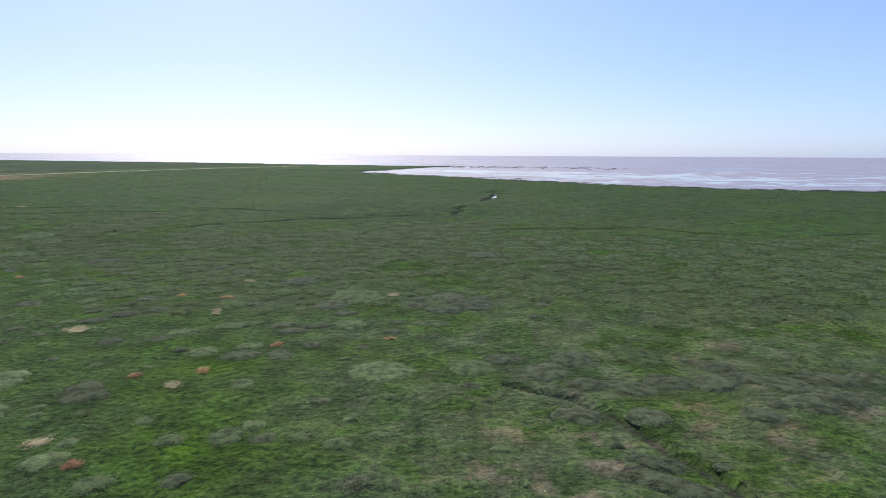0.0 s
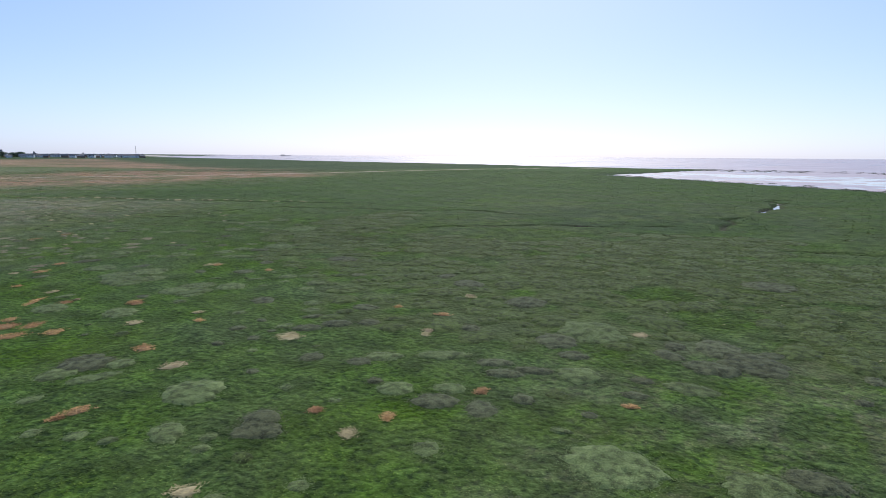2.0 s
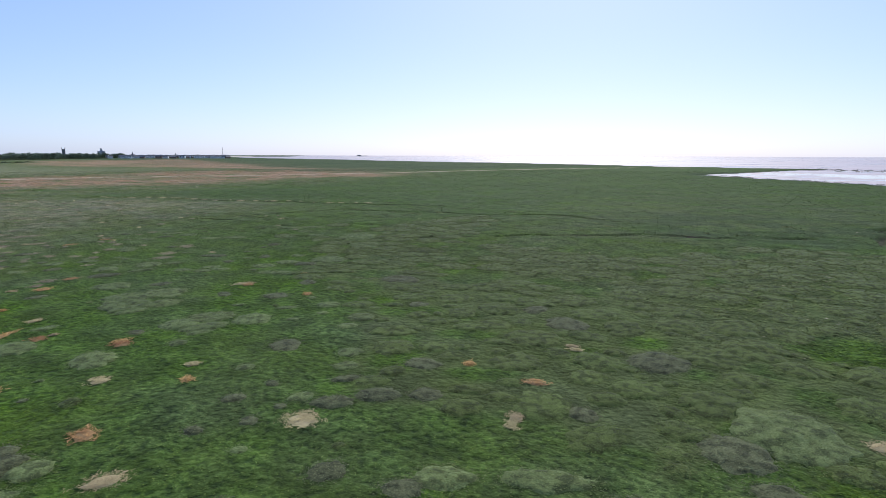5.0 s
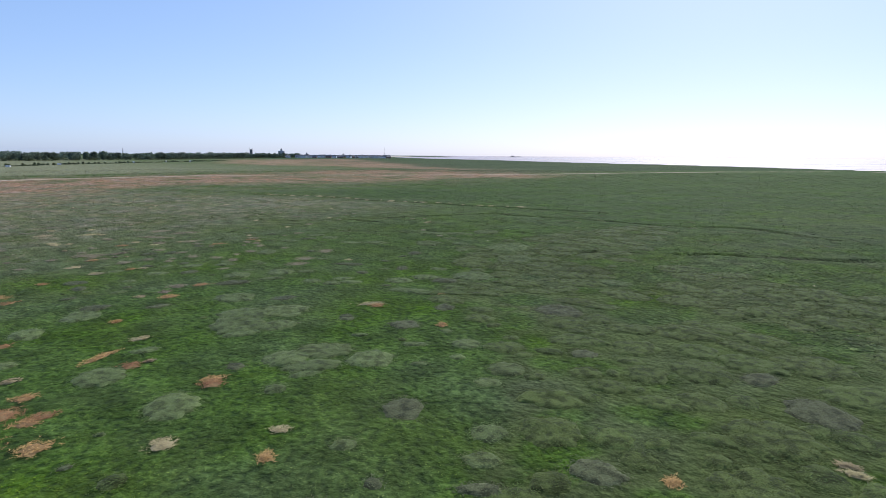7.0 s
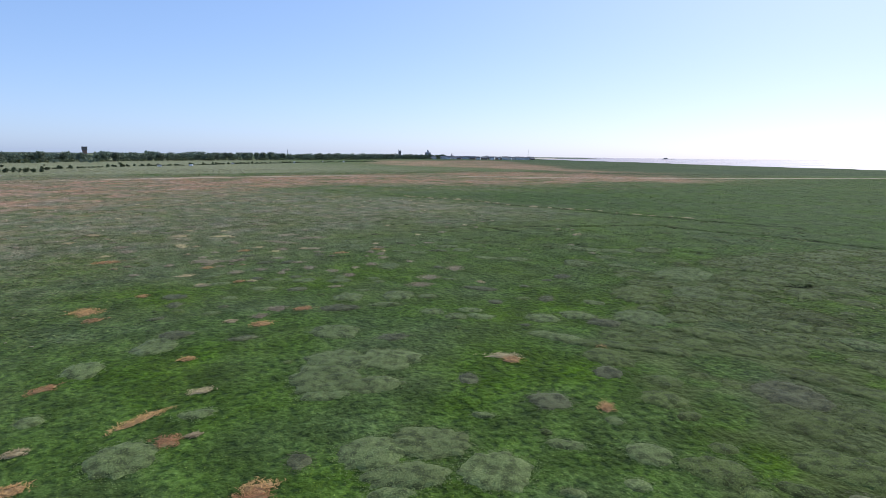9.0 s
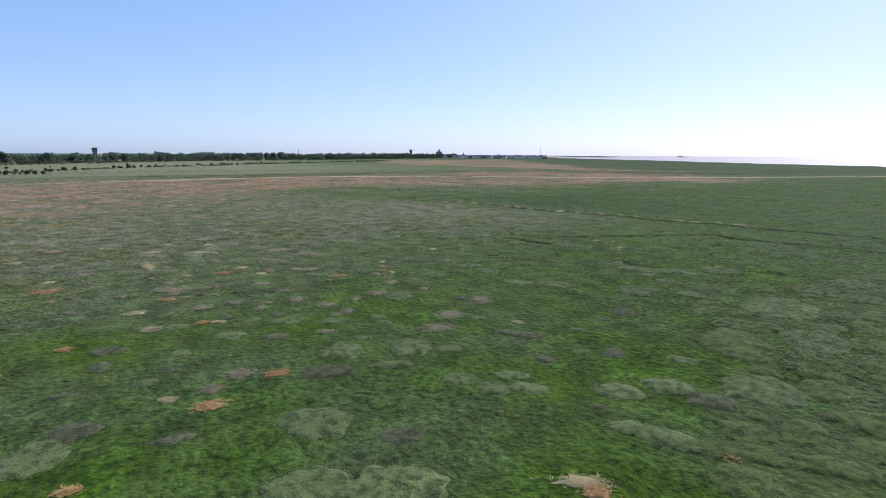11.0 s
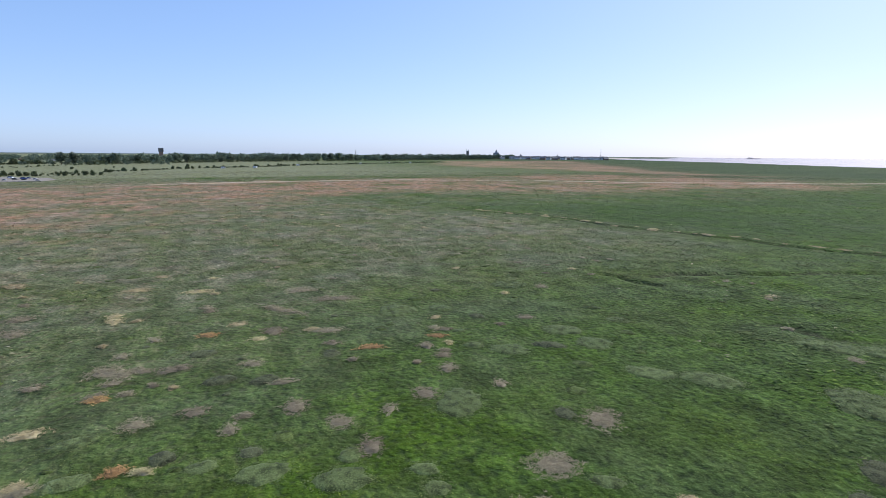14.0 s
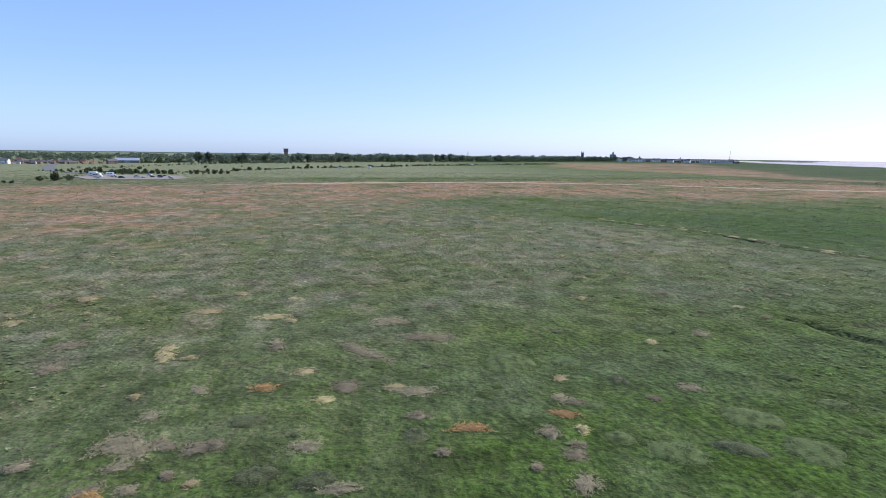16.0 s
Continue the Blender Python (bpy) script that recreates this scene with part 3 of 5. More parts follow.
LUSH_A = [(27.7, 39.4, 2.6, 3.8, 145), (12.3, 36.9, 3, 1.7, 162), (6.2, 41.3, 3.9, 3.9, 171), (-0.6, 28.5, 2, 3.1, 1), (-1.5, 55.5, 2, 1.9, 178),
    (-4.2, 43.2, 2.4, 1.9, 2), (-5.5, 45.9, 1.8, 1.7, 4), (-5.7, 64, 3.6, 2.9, 3), (-6, 28.8, 2.4, 2.8, 12), (-7, 21.8, 2.1, 1.3, 18),
    (-7, 38.9, 2.2, 1.1, 9), (-9.5, 48.4, 1.5, 1.9, 10), (-11, 37.7, 1.3, 0.7, 18), (-14.8, 43.6, 2.3, 1.3, 21), (-16.7, 59, 1.5, 1.3, 6),
    (-22.7, 48.7, 2, 0.9, 24), (-25.1, 73.5, 2.1, 3.1, 14), (-27.1, 54, 2.1, 1.1, 28), (-27.7, 97, 7.1, 9.1, 12)]
LUSH_B = [(-27.8, 72.1, 1.9, 2.8, 18), (-28, 47.8, 1.5, 1.8, 37), (-29, 58.3, 0.7, 1.1, 27), (-32.9, 57.3, 1.6, 1.2, 34), (-36.8, 71.4, 3.3, 4.9, 29),
    (-37.6, 58.1, 1.3, 1.6, 31), (-41.3, 60.9, 1.4, 2.1, 34), (-42.7, 56, 3.5, 1.7, 43), (-43.7, 83.6, 3.2, 4.7, 30), (-43.8, 73.1, 1.9, 1.1, 27),
    (-44.8, 66.2, 2.3, 2, 34), (-50.3, 57.1, 1.7, 1.3, 52), (-50.6, 84.6, 2.6, 2.3, 28), (-54.3, 72.5, 1.3, 1.8, 26), (-56.5, 57.1, 2.1, 1.6, 51),
    (-59.5, 71.6, 2.1, 1.7, 35), (-62.9, 68.9, 3.5, 2.8, 42), (-65.8, 73.1, 1.8, 2.7, 29), (-68.9, 78, 3.7, 4.7, 40)]
LUSH_C = [(-71.6, 73.1, 5.5, 3.8, 39), (-73.3, 69, 2.7, 2.5, 46), (-81.9, 85.3, 4.1, 4.2, 39)]
LUSH = LUSH_A + LUSH_B + LUSH_C
WASTE_A = [(20.2, 27.7, 1.3, 1.3, 144), (18.2, 37.6, 1.1, 1.2, 154), (17.6, 30.8, 0.9, 1.1, 150), (15.5, 24.9, 1, 1.3, 148), (14.8, 35, 0.7, 0.6, 157),
    (14.7, 22, 1.1, 1, 146), (12.3, 27.7, 1.1, 0.8, 156), (12.1, 25.3, 0.7, 1.1, 154), (11.2, 34.9, 0.7, 0.6, 162), (8.4, 24.4, 1, 0.6, 161),
    (6.7, 21.7, 1.4, 0.6, 163), (6.6, 24.1, 1.5, 0.8, 165), (5.7, 29.3, 1.2, 0.5, 169), (4.3, 20.1, 1.3, 0.6, 168), (2.6, 24.5, 1.3, 0.8, 174),
    (1.6, 21.4, 1.8, 0.8, 176), (-0.4, 21.1, 0.6, 0.7, 1)]
WASTE = WASTE_A
CLOSED = [[(-72, 89), (66, 88), (35, 46), (19, 41), (14, 48), (-5, 46), (-9, 55), (-28, 55), (-51, 62)],
          [(6, 34), (18, 36), (27, 35), (22, 28), (16, 25), (14, 28), (6, 29)],
          [(-38, 56), (-34, 69), (-16, 106), (10, 110), (3, 56), (-3, 52), (-8, 49), (-12, 43), (-18, 46), (-26, 42)],
          [(-32, 67), (-26, 70), (-22, 76), (-18, 85), (-15, 52), (-20, 47), (-21, 51), (-24, 53), (-25, 60)],
          [(-44, 69), (-41, 75), (-34, 60), (-36, 56), (-39, 62)],
          [(-72, 77), (-63, 123), (-50, 94), (-59, 80)]]


def ellipses(x, y, table, edge=0.35):
    """How deep the places lie within any of the table's ellipses, 0 to 1."""
    w = np.zeros(np.shape(x))
    for ex, ey, a, b, yaw in table:
        near = (np.abs(x - ex) < a + b + 1) & (np.abs(y - ey) < a + b + 1)
        if near.any():
            c, s = math.cos(radians(yaw)), math.sin(radians(yaw))
            dx, dy = x[near] - ex, y[near] - ey
            r = np.hypot((dx * c + dy * s) / a, (-dx * s + dy * c) / b)
            w[near] = np.maximum(w[near], smooth(1 + edge - r, 0, 2 * edge))
    return w


def depth(x, y, rings, bend, size, seed):
    """How far the places lie inside the nearest of some rings, in metres, with the border bent by noise; negative outside."""
    wx, wy = x + bend * (fnoise(x, y, size, seed) - 0.5), y + bend * (fnoise(x, y, size, seed + 8) - 0.5)
    best = np.full(np.shape(x), -999.0)
    for ring in rings:
        d, _ = poly_dist(wx, wy, ring + ring[:1])
        best = np.maximum(best, np.where(inside(wx, wy, ring), d, -d))
    return best


def dense(x, y):
    """Where the purslane closes into an unbroken cover, 0 to 1."""
    x, y = np.asarray(x, float), np.asarray(y, float)
    return smooth(depth(x, y, CLOSED, 3, 8, 11), -0.8, 0.8) * (1 - smooth(ellipses(x, y, LUSH, 0.3), 0.3, 0.7)) * smooth(fnoise(x, y, 6, 12), 0.70, 0.62)


def wander(x, y):
    """Coordinates bent a little, so that creeks wind."""
    return x + 1.6 * (vnoise(x, y, 9, 48) - 0.5) + 1.0 * (vnoise(x, y, 3.5, 49) - 0.5), y + 1.6 * (vnoise(x, y, 9, 50) - 0.5) + 1.0 * (vnoise(x, y, 3.5, 53) - 0.5)


def zones(x, y):
    far = smooth(np.hypot(x + 40, y - 45), 60, 110)
    dt, side = poly_dist(x, y, TRACK)
    wob = fnoise(x, y, 40, 21) - 0.5
    # rust-red dead grass along the track, and a second belt of it farther out
    deep = depth(x, y, RUSTY, 40, 45, 121)
    red = smooth(deep, -18, 14) * (0.20 + 0.80 * smooth(fnoise(x, y, 7, 22) + 0.6 * (fnoise(x, y, 40, 23) - 0.5), 0.32, 0.62))
    red = np.clip(red + 0.35 * smooth(deep, -60, -5) * smooth(fnoise(x, y, 3.5, 28), 0.52, 0.66), 0, 1)
    straw = smooth(y, -10, 40) * smooth(4.4 + 2 * wob - dt, 0, 2.2) * smooth(fnoise(x, y, 14, 24), 0.22, 0.42) * smooth(y, 620, 560)
    d2, _ = poly_dist(x, y, [(px - 13, py + 3) for px, py in TRACK[:8]])
    straw = np.maximum(straw, 0.45 * smooth(1.3 - d2, 0, 1.2) * smooth(fnoise(x, y, 22, 25), 0.35, 0.5))
    landward = smooth(-x - 0.15 * y + 30 * wob, 338, 372) * smooth(y, 330, 90)
    field = landward * (1 - red)
    lush = np.clip(ellipses(x, y, LUSH, 0.9) * 0.8 * smooth(fnoise(x, y, 5, 27), 0.3, 0.65) + 0.25 * smooth(fnoise(x, y, 26, 26), 0.54, 0.70), 0, 1)
    lush *= 1 - 0.6 * far
    grey = 0.95 * dense(x, y)
    inland = smooth(-x - 0.25 * (y - 50) + 26 * wob, 80, 132) * (1 - landward) * smooth(108 + 0.36 * (x + 178) + 30 * wob - y, -8, 22)
    grey = np.maximum(grey, inland * (0.10 + 0.5 * smooth(fnoise(x, y, 3.4, 29), 0.42, 0.6)))
    grey = np.maximum(grey, 0.30 * smooth(fnoise(x, y, 5, 30), 0.48, 0.66))
    grey = np.maximum(grey, 0.75 * smooth(y, 84, 100) * smooth(y, 260, 180) * smooth(x, -75, -35) * smooth(fnoise(x * 0.6, y * 1.6, 12, 39), 0.30, 0.56))
    dry = smooth(-x - 0.3 * (y - 50) + 26 * wob, 45, 120) * smooth(108 + 0.36 * (x + 178) + 30 * wob - y, -8, 22)
    brown = np.clip(0.20 * dry + inland * (0.15 + 0.40 * smooth(fnoise(x, y, 2.4, 31), 0.50, 0.66)), 0, 1)
    brown = np.maximum(brown, 0.34 * far * smooth(-x - 0.2 * y, 120, 210) * smooth(fnoise(x, y, 9, 38), 0.25, 0.6))
    waste = np.clip(1.2 * ellipses(x, y, WASTE, 0.5), 0, 1) * smooth(fnoise(x, y, 0.7, 32), 0.36, 0.56)
    olive = smooth(1.1 - np.hypot((x - 14) / 34, (y - 30) / 34) + 0.8 * wob, 0, 0.6)
    brown = np.maximum(brown, olive * (0.03 + 0.20 * smooth(fnoise(x, y, 1.6, 129), 0.40, 0.60)))
    brown = np.maximum(brown, 0.34 * waste)
    red = np.maximum(red, 0.27 * waste)
    outer = (0.7 + 0.3 * smooth(fnoise(x, y, 50, 34), 0.2, 0.6)) * smooth(np.where(side > 0, dt, -dt) + 20 * wob, 10, 60) * smooth(y + 0.35 * x, 130, 240)
    dark = 0.75 * smooth(1 - np.hypot((x + 22) / 75, (y - 132) / 30) + 1.3 * wob, 0, 0.6) * smooth(fnoise(x, y, 7, 33), 0.3, 0.55)
    dark = np.maximum(dark, 0.36 * smooth(y, 88, 128) * smooth(x, -260, -150) * smooth(fnoise(x, y, 16, 37), 0.2, 0.6))
    ds, sside = poly_dist(x, y, SHORE)
    dark = np.maximum(dark, 0.9 * smooth(16 + 14 * wob - ds, 0, 12))
    # darker low marsh towards the outer shore
    dark = np.maximum(dark, outer)
    brown *= 1 - 0.85 * outer
    grey, dark = grey * (1 - 0.75 * lush), dark * (1 - 0.7 * lush)
    bare = np.zeros(np.shape(x))
    for line, width in ((CREEK_A, 1.1), (CREEK_I, 0.6), (CREEK_NEAR, 0.22), (CREEK_B, 0.50), (CREEK_H, 0.55), (CREEK_C, 0.32), (CREEK_D, 0.5), (CREEK_E, 0.55), (CREEK_F, 0.42), (CREEK_G, 0.9)):
        d, _ = poly_dist(*(wander(x, y) if line not in (CREEK_NEAR, CREEK_H, CREEK_A, CREEK_I) else (x, y)), line)
        bare = np.maximum(bare, smooth(width * (0.6 + 0.8 * vnoise(x, y, 3, 35)) + 0.12 - d, 0, 0.35) * (0.9 if line in (CREEK_A, CREEK_I) else 0.75 if line in (CREEK_NEAR, CREEK_H) else 0.55 + 0.45 * smooth(vnoise(x, y, 8, 45), 0.2, 0.5) if line in (CREEK_B, CREEK_C, CREEK_D) else 0.15 + 0.85 * smooth(vnoise(x, y, 8, 45), 0.2, 0.5)))
    return np.stack([red, lush, grey, straw], -1), np.stack([field, dark, brown, bare], -1)


def ground_height(x, y):
    far = smooth(np.hypot(x + 40, y - 45), 90, 200)
    z = (0.12 * (vnoise(x, y, 1.8, 41) - 0.5) + 0.03 * (vnoise(x, y, 0.9, 42) - 0.5)) * (1 - far) + 0.25 * (fnoise(x, y, 14, 43) - 0.5)
    for line, width, depth in ((CREEK_A, 1.1, 1.2), (CREEK_I, 0.7, 0.7), (CREEK_NEAR, 0.34, 0.34), (CREEK_B, 0.62, 0.55), (CREEK_H, 0.75, 0.8), (CREEK_C, 0.45, 0.32), (CREEK_D, 0.6, 0.45), (CREEK_E, 0.65, 0.55), (CREEK_F, 0.55, 0.5), (CREEK_G, 1.0, 0.8)):
        d, _ = poly_dist(*(wander(x, y) if line not in (CREEK_NEAR, CREEK_H, CREEK_A, CREEK_I) else (x, y)), line)
        w = width * (0.55 + 0.9 * vnoise(x, y, 5, 44))
        z = z - depth * smooth(w - d, -0.1, 0.45 * width) * (0.9 if line in (CREEK_A, CREEK_I) else 0.85 if line in (CREEK_NEAR, CREEK_H) else 0.55 + 0.45 * smooth(vnoise(x, y, 8, 45), 0.2, 0.5) if line in (CREEK_B, CREEK_C, CREEK_D) else 0.12 + 0.88 * smooth(vnoise(x, y, 8, 45), 0.2, 0.5))
    ds, _ = poly_dist(x, y, SHORE)
    edge = 4.0 * (fnoise(x, y, 18, 46) - 0.5)
    land = np.where(inside(x, y, LAND), ds, -ds) + edge * smooth(600 - y, 0, 300)
    return z * smooth(land, -2, 1) - 2.2 * smooth(-land, -0.6, 1.4)


def grow(start, end, first, factor):
    out, step, p = [], first, start
    sign = 1 if end > start else -1
    while sign * (end - p) > 0:
        p += sign * step
        step *= factor
        out.append(p)
    out[-1] = end
    return out


def grid_mesh(name, xs, ys, height, mat):
    gx, gy = np.meshgrid(xs, ys)
    gx, gy = gx.ravel(), gy.ravel()
    n = len(xs)
    i = (np.arange(len(ys) - 1)[:, None] * n + np.arange(n - 1)[None]).ravel()
    me = np_mesh(name, np.stack([gx, gy, height(gx, gy)], -1), np.stack([i, i + 1, i + n + 1, i + n], -1), mat, True)
    return me, gx, gy


xs = np.concatenate([grow(-345, -4900, 2.0, 1.07)[::-1], np.arange(-345, -125, 2.3), np.arange(-125, -56, 0.6), np.arange(-56, 2, 0.62), np.arange(2, 13, 0.22), np.arange(13, 42, 0.62), grow(42, 4900, 0.5, 1.09)])
ys = np.concatenate([grow(-70, -4900, 2.5, 1.12)[::-1], np.arange(-70, 12, 2.2), np.arange(12, 18, 0.58), np.arange(18, 31, 0.22), np.arange(31, 90, 0.6), np.arange(90, 142, 0.7), np.arange(142, 240, 1.5), grow(240, 4900, 1.2, 1.05)])
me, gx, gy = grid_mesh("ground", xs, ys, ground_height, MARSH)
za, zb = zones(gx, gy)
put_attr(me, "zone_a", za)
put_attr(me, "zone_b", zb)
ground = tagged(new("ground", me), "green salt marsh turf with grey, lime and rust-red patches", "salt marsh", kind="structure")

mxs = np.concatenate([grow(-80, -4900, 4, 1.09)[::-1], np.arange(-80, 200, 3.0), grow(200, 4900, 4, 1.08)])
mys = np.concatenate([np.arange(190, 420, 2.0), grow(420, 4900, 3, 1.04)])


def mud_height(x, y):
    r = 0.10 * (fnoise(x * 0.35, y * 1.4, 26, 51) - 0.5) + 0.14 * (fnoise(x, y, 7, 52) - 0.5) * smooth(y, 900, 300)
    low = smooth(1 - np.hypot((x - 40) / 220, (y - 400 + 0.5 * x) / 130), 0, 0.5)      # the wet head of the bay
    return -0.50 + r * 0.8 - 0.024 * low


me, _, _ = grid_mesh("mudflat", mxs, mys, mud_height, MUD)
tagged(new("mudflat", me), "wet brown-pink tidal mudflat with silvery puddles", "mudflat", kind="structure")
wxs, wys = np.linspace(-4900, 4900, 30), np.linspace(150, 4900, 20)
me, _, _ = grid_mesh("water", wxs, wys, lambda x, y: np.full(np.shape(x), -0.526), WATER)
tagged(new("water", me), "shallow still sea water lying over the mudflat", "water", kind="structure")

# ---------------------------------------------------------------- plants of the marsh


def tufts(x, y, z, size, blades, up=0.9, seed=1, slim=0.35, flat=0.65):
    """Leaf triangles standing round each place. Returns verts and faces."""
    r = np.random.default_rng(seed)
    n = len(x)
    k = n * blades
    px, py, pz, s = (np.repeat(a, blades) for a in (x, y, z, size))
    az, tilt = r.uniform(0, 2 * np.pi, k), np.pi / 2 - flat * r.uniform(0.05, 1.0, k)
    ln = s * r.uniform(0.6, 1.25, k)
    dx, dy, dz = np.cos(az) * np.sin(tilt), np.sin(az) * np.sin(tilt), np.cos(tilt) * up
    ox, oy = r.normal(0, 0.3, k) * s, r.normal(0, 0.3, k) * s
    a2 = r.uniform(0, 2 * np.pi, k)
    wx, wy = np.cos(a2) * ln * slim, np.sin(a2) * ln * slim
    base = np.stack([px + ox, py + oy, pz + 0.012 + 0.12 * s * r.uniform(0, 1, k)], -1)
    v = np.empty((k, 3, 3))
    v[:, 0] = base + np.stack([wx, wy, 0 * wx], -1)
    v[:, 1] = base - np.stack([wx, wy, 0 * wx], -1)
    v[:, 2] = base + np.stack([dx, dy, dz], -1) * ln[:, None]
    return v.reshape(-1, 3), np.arange(k * 3).reshape(-1, 3)


def mat_shape(a, b, seed, height):
    """Outline and height of a purslane mat: callables of the angle and of the unit radius."""
    r = np.random.default_rng(seed)
    amp, ph = r.uniform(0.01, 0.065, 15) / np.linspace(1, 2.4, 15), r.uniform(0, 6.28, 15)

    def edge(th):
        return 1 + sum(amp[k] * np.cos((k + 2) * th + ph[k]) for k in range(15))

    def top(x, y, rho):
        lump = 0.5 * vnoise(x + seed * 3.1, y, 0.95, 61) + 0.5 * vnoise(x, y + seed, 0.48, 62)
        return height * np.clip(1 - rho ** 3, 0, 1) ** 0.7 * (0.40 + 0.95 * lump)
    return edge, top


def mat_arrays(cx, cy, a, b, yaw, seed, per_m2=210, leaf=0.066, step=0.2, tall=1.0):
    """Arrays for a mat: the cushion, the leaves on it."""
    r = np.random.default_rng(seed)
    height = tall * min(0.10 + 0.10 * math.sqrt(a * b), 0.36)
    edge, top = mat_shape(a, b, seed, height)
    segs, rings = int(np.clip(3.14 * (a + b) / step, 12, 80)), int(np.clip(math.sqrt(a * b) / step, 3, 18))
    c, s = math.cos(radians(yaw)), math.sin(radians(yaw))

    def place(rho, th):
        e = edge(th) * rho
        u, v = a * e * np.cos(th), b * e * np.sin(th)
        return cx + u * c - v * s, cy + u * s + v * c
    th, rho = np.meshgrid(np.arange(segs) * 2 * np.pi / segs, np.linspace(0, 1, rings + 1)[1:])
    th, rho = th.ravel(), rho.ravel()
    x, y = place(rho, th)
    z = ground_lift(x, y) + top(x, y, rho) - 0.06 * (rho > 0.99)
    mid = ground_lift(np.array([cx]), np.array([cy])) + top(np.array([cx]), np.array([cy]), np.zeros(1))
    verts = np.concatenate([[[cx, cy, mid[0]]], np.stack([x, y, z], -1)])
    j = np.arange(segs)
    k = (j + 1) % segs
    i = (np.arange(rings - 1) * segs)[:, None]
    p, q = (1 + i + j).ravel(), (1 + i + k).ravel()
    tri = np.concatenate([np.stack([0 * j, 1 + j, 1 + k], -1), np.stack([p, p + segs, q + segs], -1), np.stack([p, q + segs, q], -1)])
    n = int(np.pi * a * b * per_m2) + 10
    th, rho = r.uniform(0, 2 * np.pi, n), np.sqrt(r.uniform(0, 1.0, n)) * (1 + 0.5 * r.uniform(0, 1, n) ** 3)
    keep = fnoise(*place(rho, th), 0.55, 63) > 0.28
    th, rho = th[keep], rho[keep]
    x, y = place(rho, th)
    z = ground_lift(x, y) + np.maximum(top(x, y, rho), 0) + 0.02
    lv, lf = tufts(x, y, z, r.uniform(0.7, 1.3, len(x)) * leaf, 2, 0.9, seed + 1, 0.5, 0.6)
    return verts, tri, lv, lf


def ground_lift(x, y):
    return 0.25 * (fnoise(x, y, 14, 43) - 0.5) + 0.12 * (vnoise(x, y, 1.8, 41) - 0.5) - 0.02


def local(verts, x, y):
    return verts - np.array([x, y, 0.0])


def purslane_mat(cx, cy, a, b, yaw, seed, twiggy=False, label="", pale=False, **fine):
    verts, tri, lv, lf = mat_arrays(cx, cy, a, b, yaw, seed, **fine)
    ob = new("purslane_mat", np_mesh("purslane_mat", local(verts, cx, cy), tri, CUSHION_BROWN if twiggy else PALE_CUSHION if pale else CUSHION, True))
    ob.location = (cx, cy, 0)
    leaves = new("foliage", np_mesh("foliage", local(lv, cx, cy), lf, MAT_BROWN_LEAF if twiggy else PALE_LEAF if pale else MAT_LEAF))
    leaves.parent = ob
    size = "broad spreading" if a * b > 5 else "rounded" if a * b > 1 else "small"
    tone = "twiggy brown-grey" if twiggy else "pale grey-green" if pale else "grey-green"
    return tagged(ob, label or f"{size} {tone} sea purslane mat on marsh turf", "shrub mat", "purslane mats in the marsh")


def tussock(name, cx, cy, a, b, yaw, seed, blade, label, category, group, rise=0.22):
    """A heap of dead blades leaning all ways over a low mound of litter."""
    r = np.random.default_rng(seed)
    c, s = math.cos(radians(yaw)), math.sin(radians(yaw))
    ragged = mat_shape(a, b, seed, rise)[0]
    bed = 0.85 if blade is BROWN_BLADE else 0.95

    def edge(th):
        return 1 + 2.2 * (ragged(th) - 1)
    rise = min(rise, 0.10 + 0.18 * math.sqrt(a * b))
    n = int(np.clip(330 * a * b, 90, 700))
    th, rho = r.uniform(0, 2 * np.pi, n), np.sqrt(r.uniform(0, 1, n)) * (1 + 0.4 * r.uniform(0, 1, n) ** 3)
    e = edge(th) * rho
    u, v = a * e * np.cos(th), b * e * np.sin(th)
    x, y = u * c - v * s, u * s + v * c
    base = float(ground_lift(np.array([cx]), np.array([cy]))[0])
    z = base + rise * np.clip(1 - rho ** 2, 0, 1) * r.uniform(0.6, 1.1, n) + 0.03
    lv, lf = tufts(x, y, z, r.uniform(0.10, 0.20, n), 5, 0.8, seed + 2, 0.11, 0.35)
    segs = 18
    tt, rr = np.meshgrid(np.arange(segs) * 2 * np.pi / segs, np.array([0.35, 0.7, 0.98]))
    tt, rr = tt.ravel(), rr.ravel()
    ee = edge(tt) * rr * bed
    u, v = a * ee * np.cos(tt), b * ee * np.sin(tt)
    mv = np.stack([u * c - v * s, u * s + v * c, base + bed * rise * (1 - rr ** 2) - 0.05 * (rr > 0.9)], -1)
    mv = np.concatenate([[[0, 0, base + bed * rise]], mv])
    tri = []
    for j in range(segs):
        k = (j + 1) % segs
        tri.append((0, 1 + j, 1 + k))
        for i in range(2):
            tri += [(1 + i * segs + j, 1 + (i + 1) * segs + j, 1 + (i + 1) * segs + k), (1 + i * segs + j, 1 + (i + 1) * segs + k, 1 + i * segs + k)]
    ob = new(name, np_mesh(name, mv, np.array(tri), STRAW_LITTER if blade is STRAW_BLADE else RUST_LITTER if blade is RUST_BLADE else LITTER, True))
    ob.location = (cx, cy, 0)
    blades = new("thatch", np_mesh("thatch", lv, lf, blade))
    blades.parent = ob
    tagged(blades, kind="stuff")
    return tagged(ob, label, category, group)


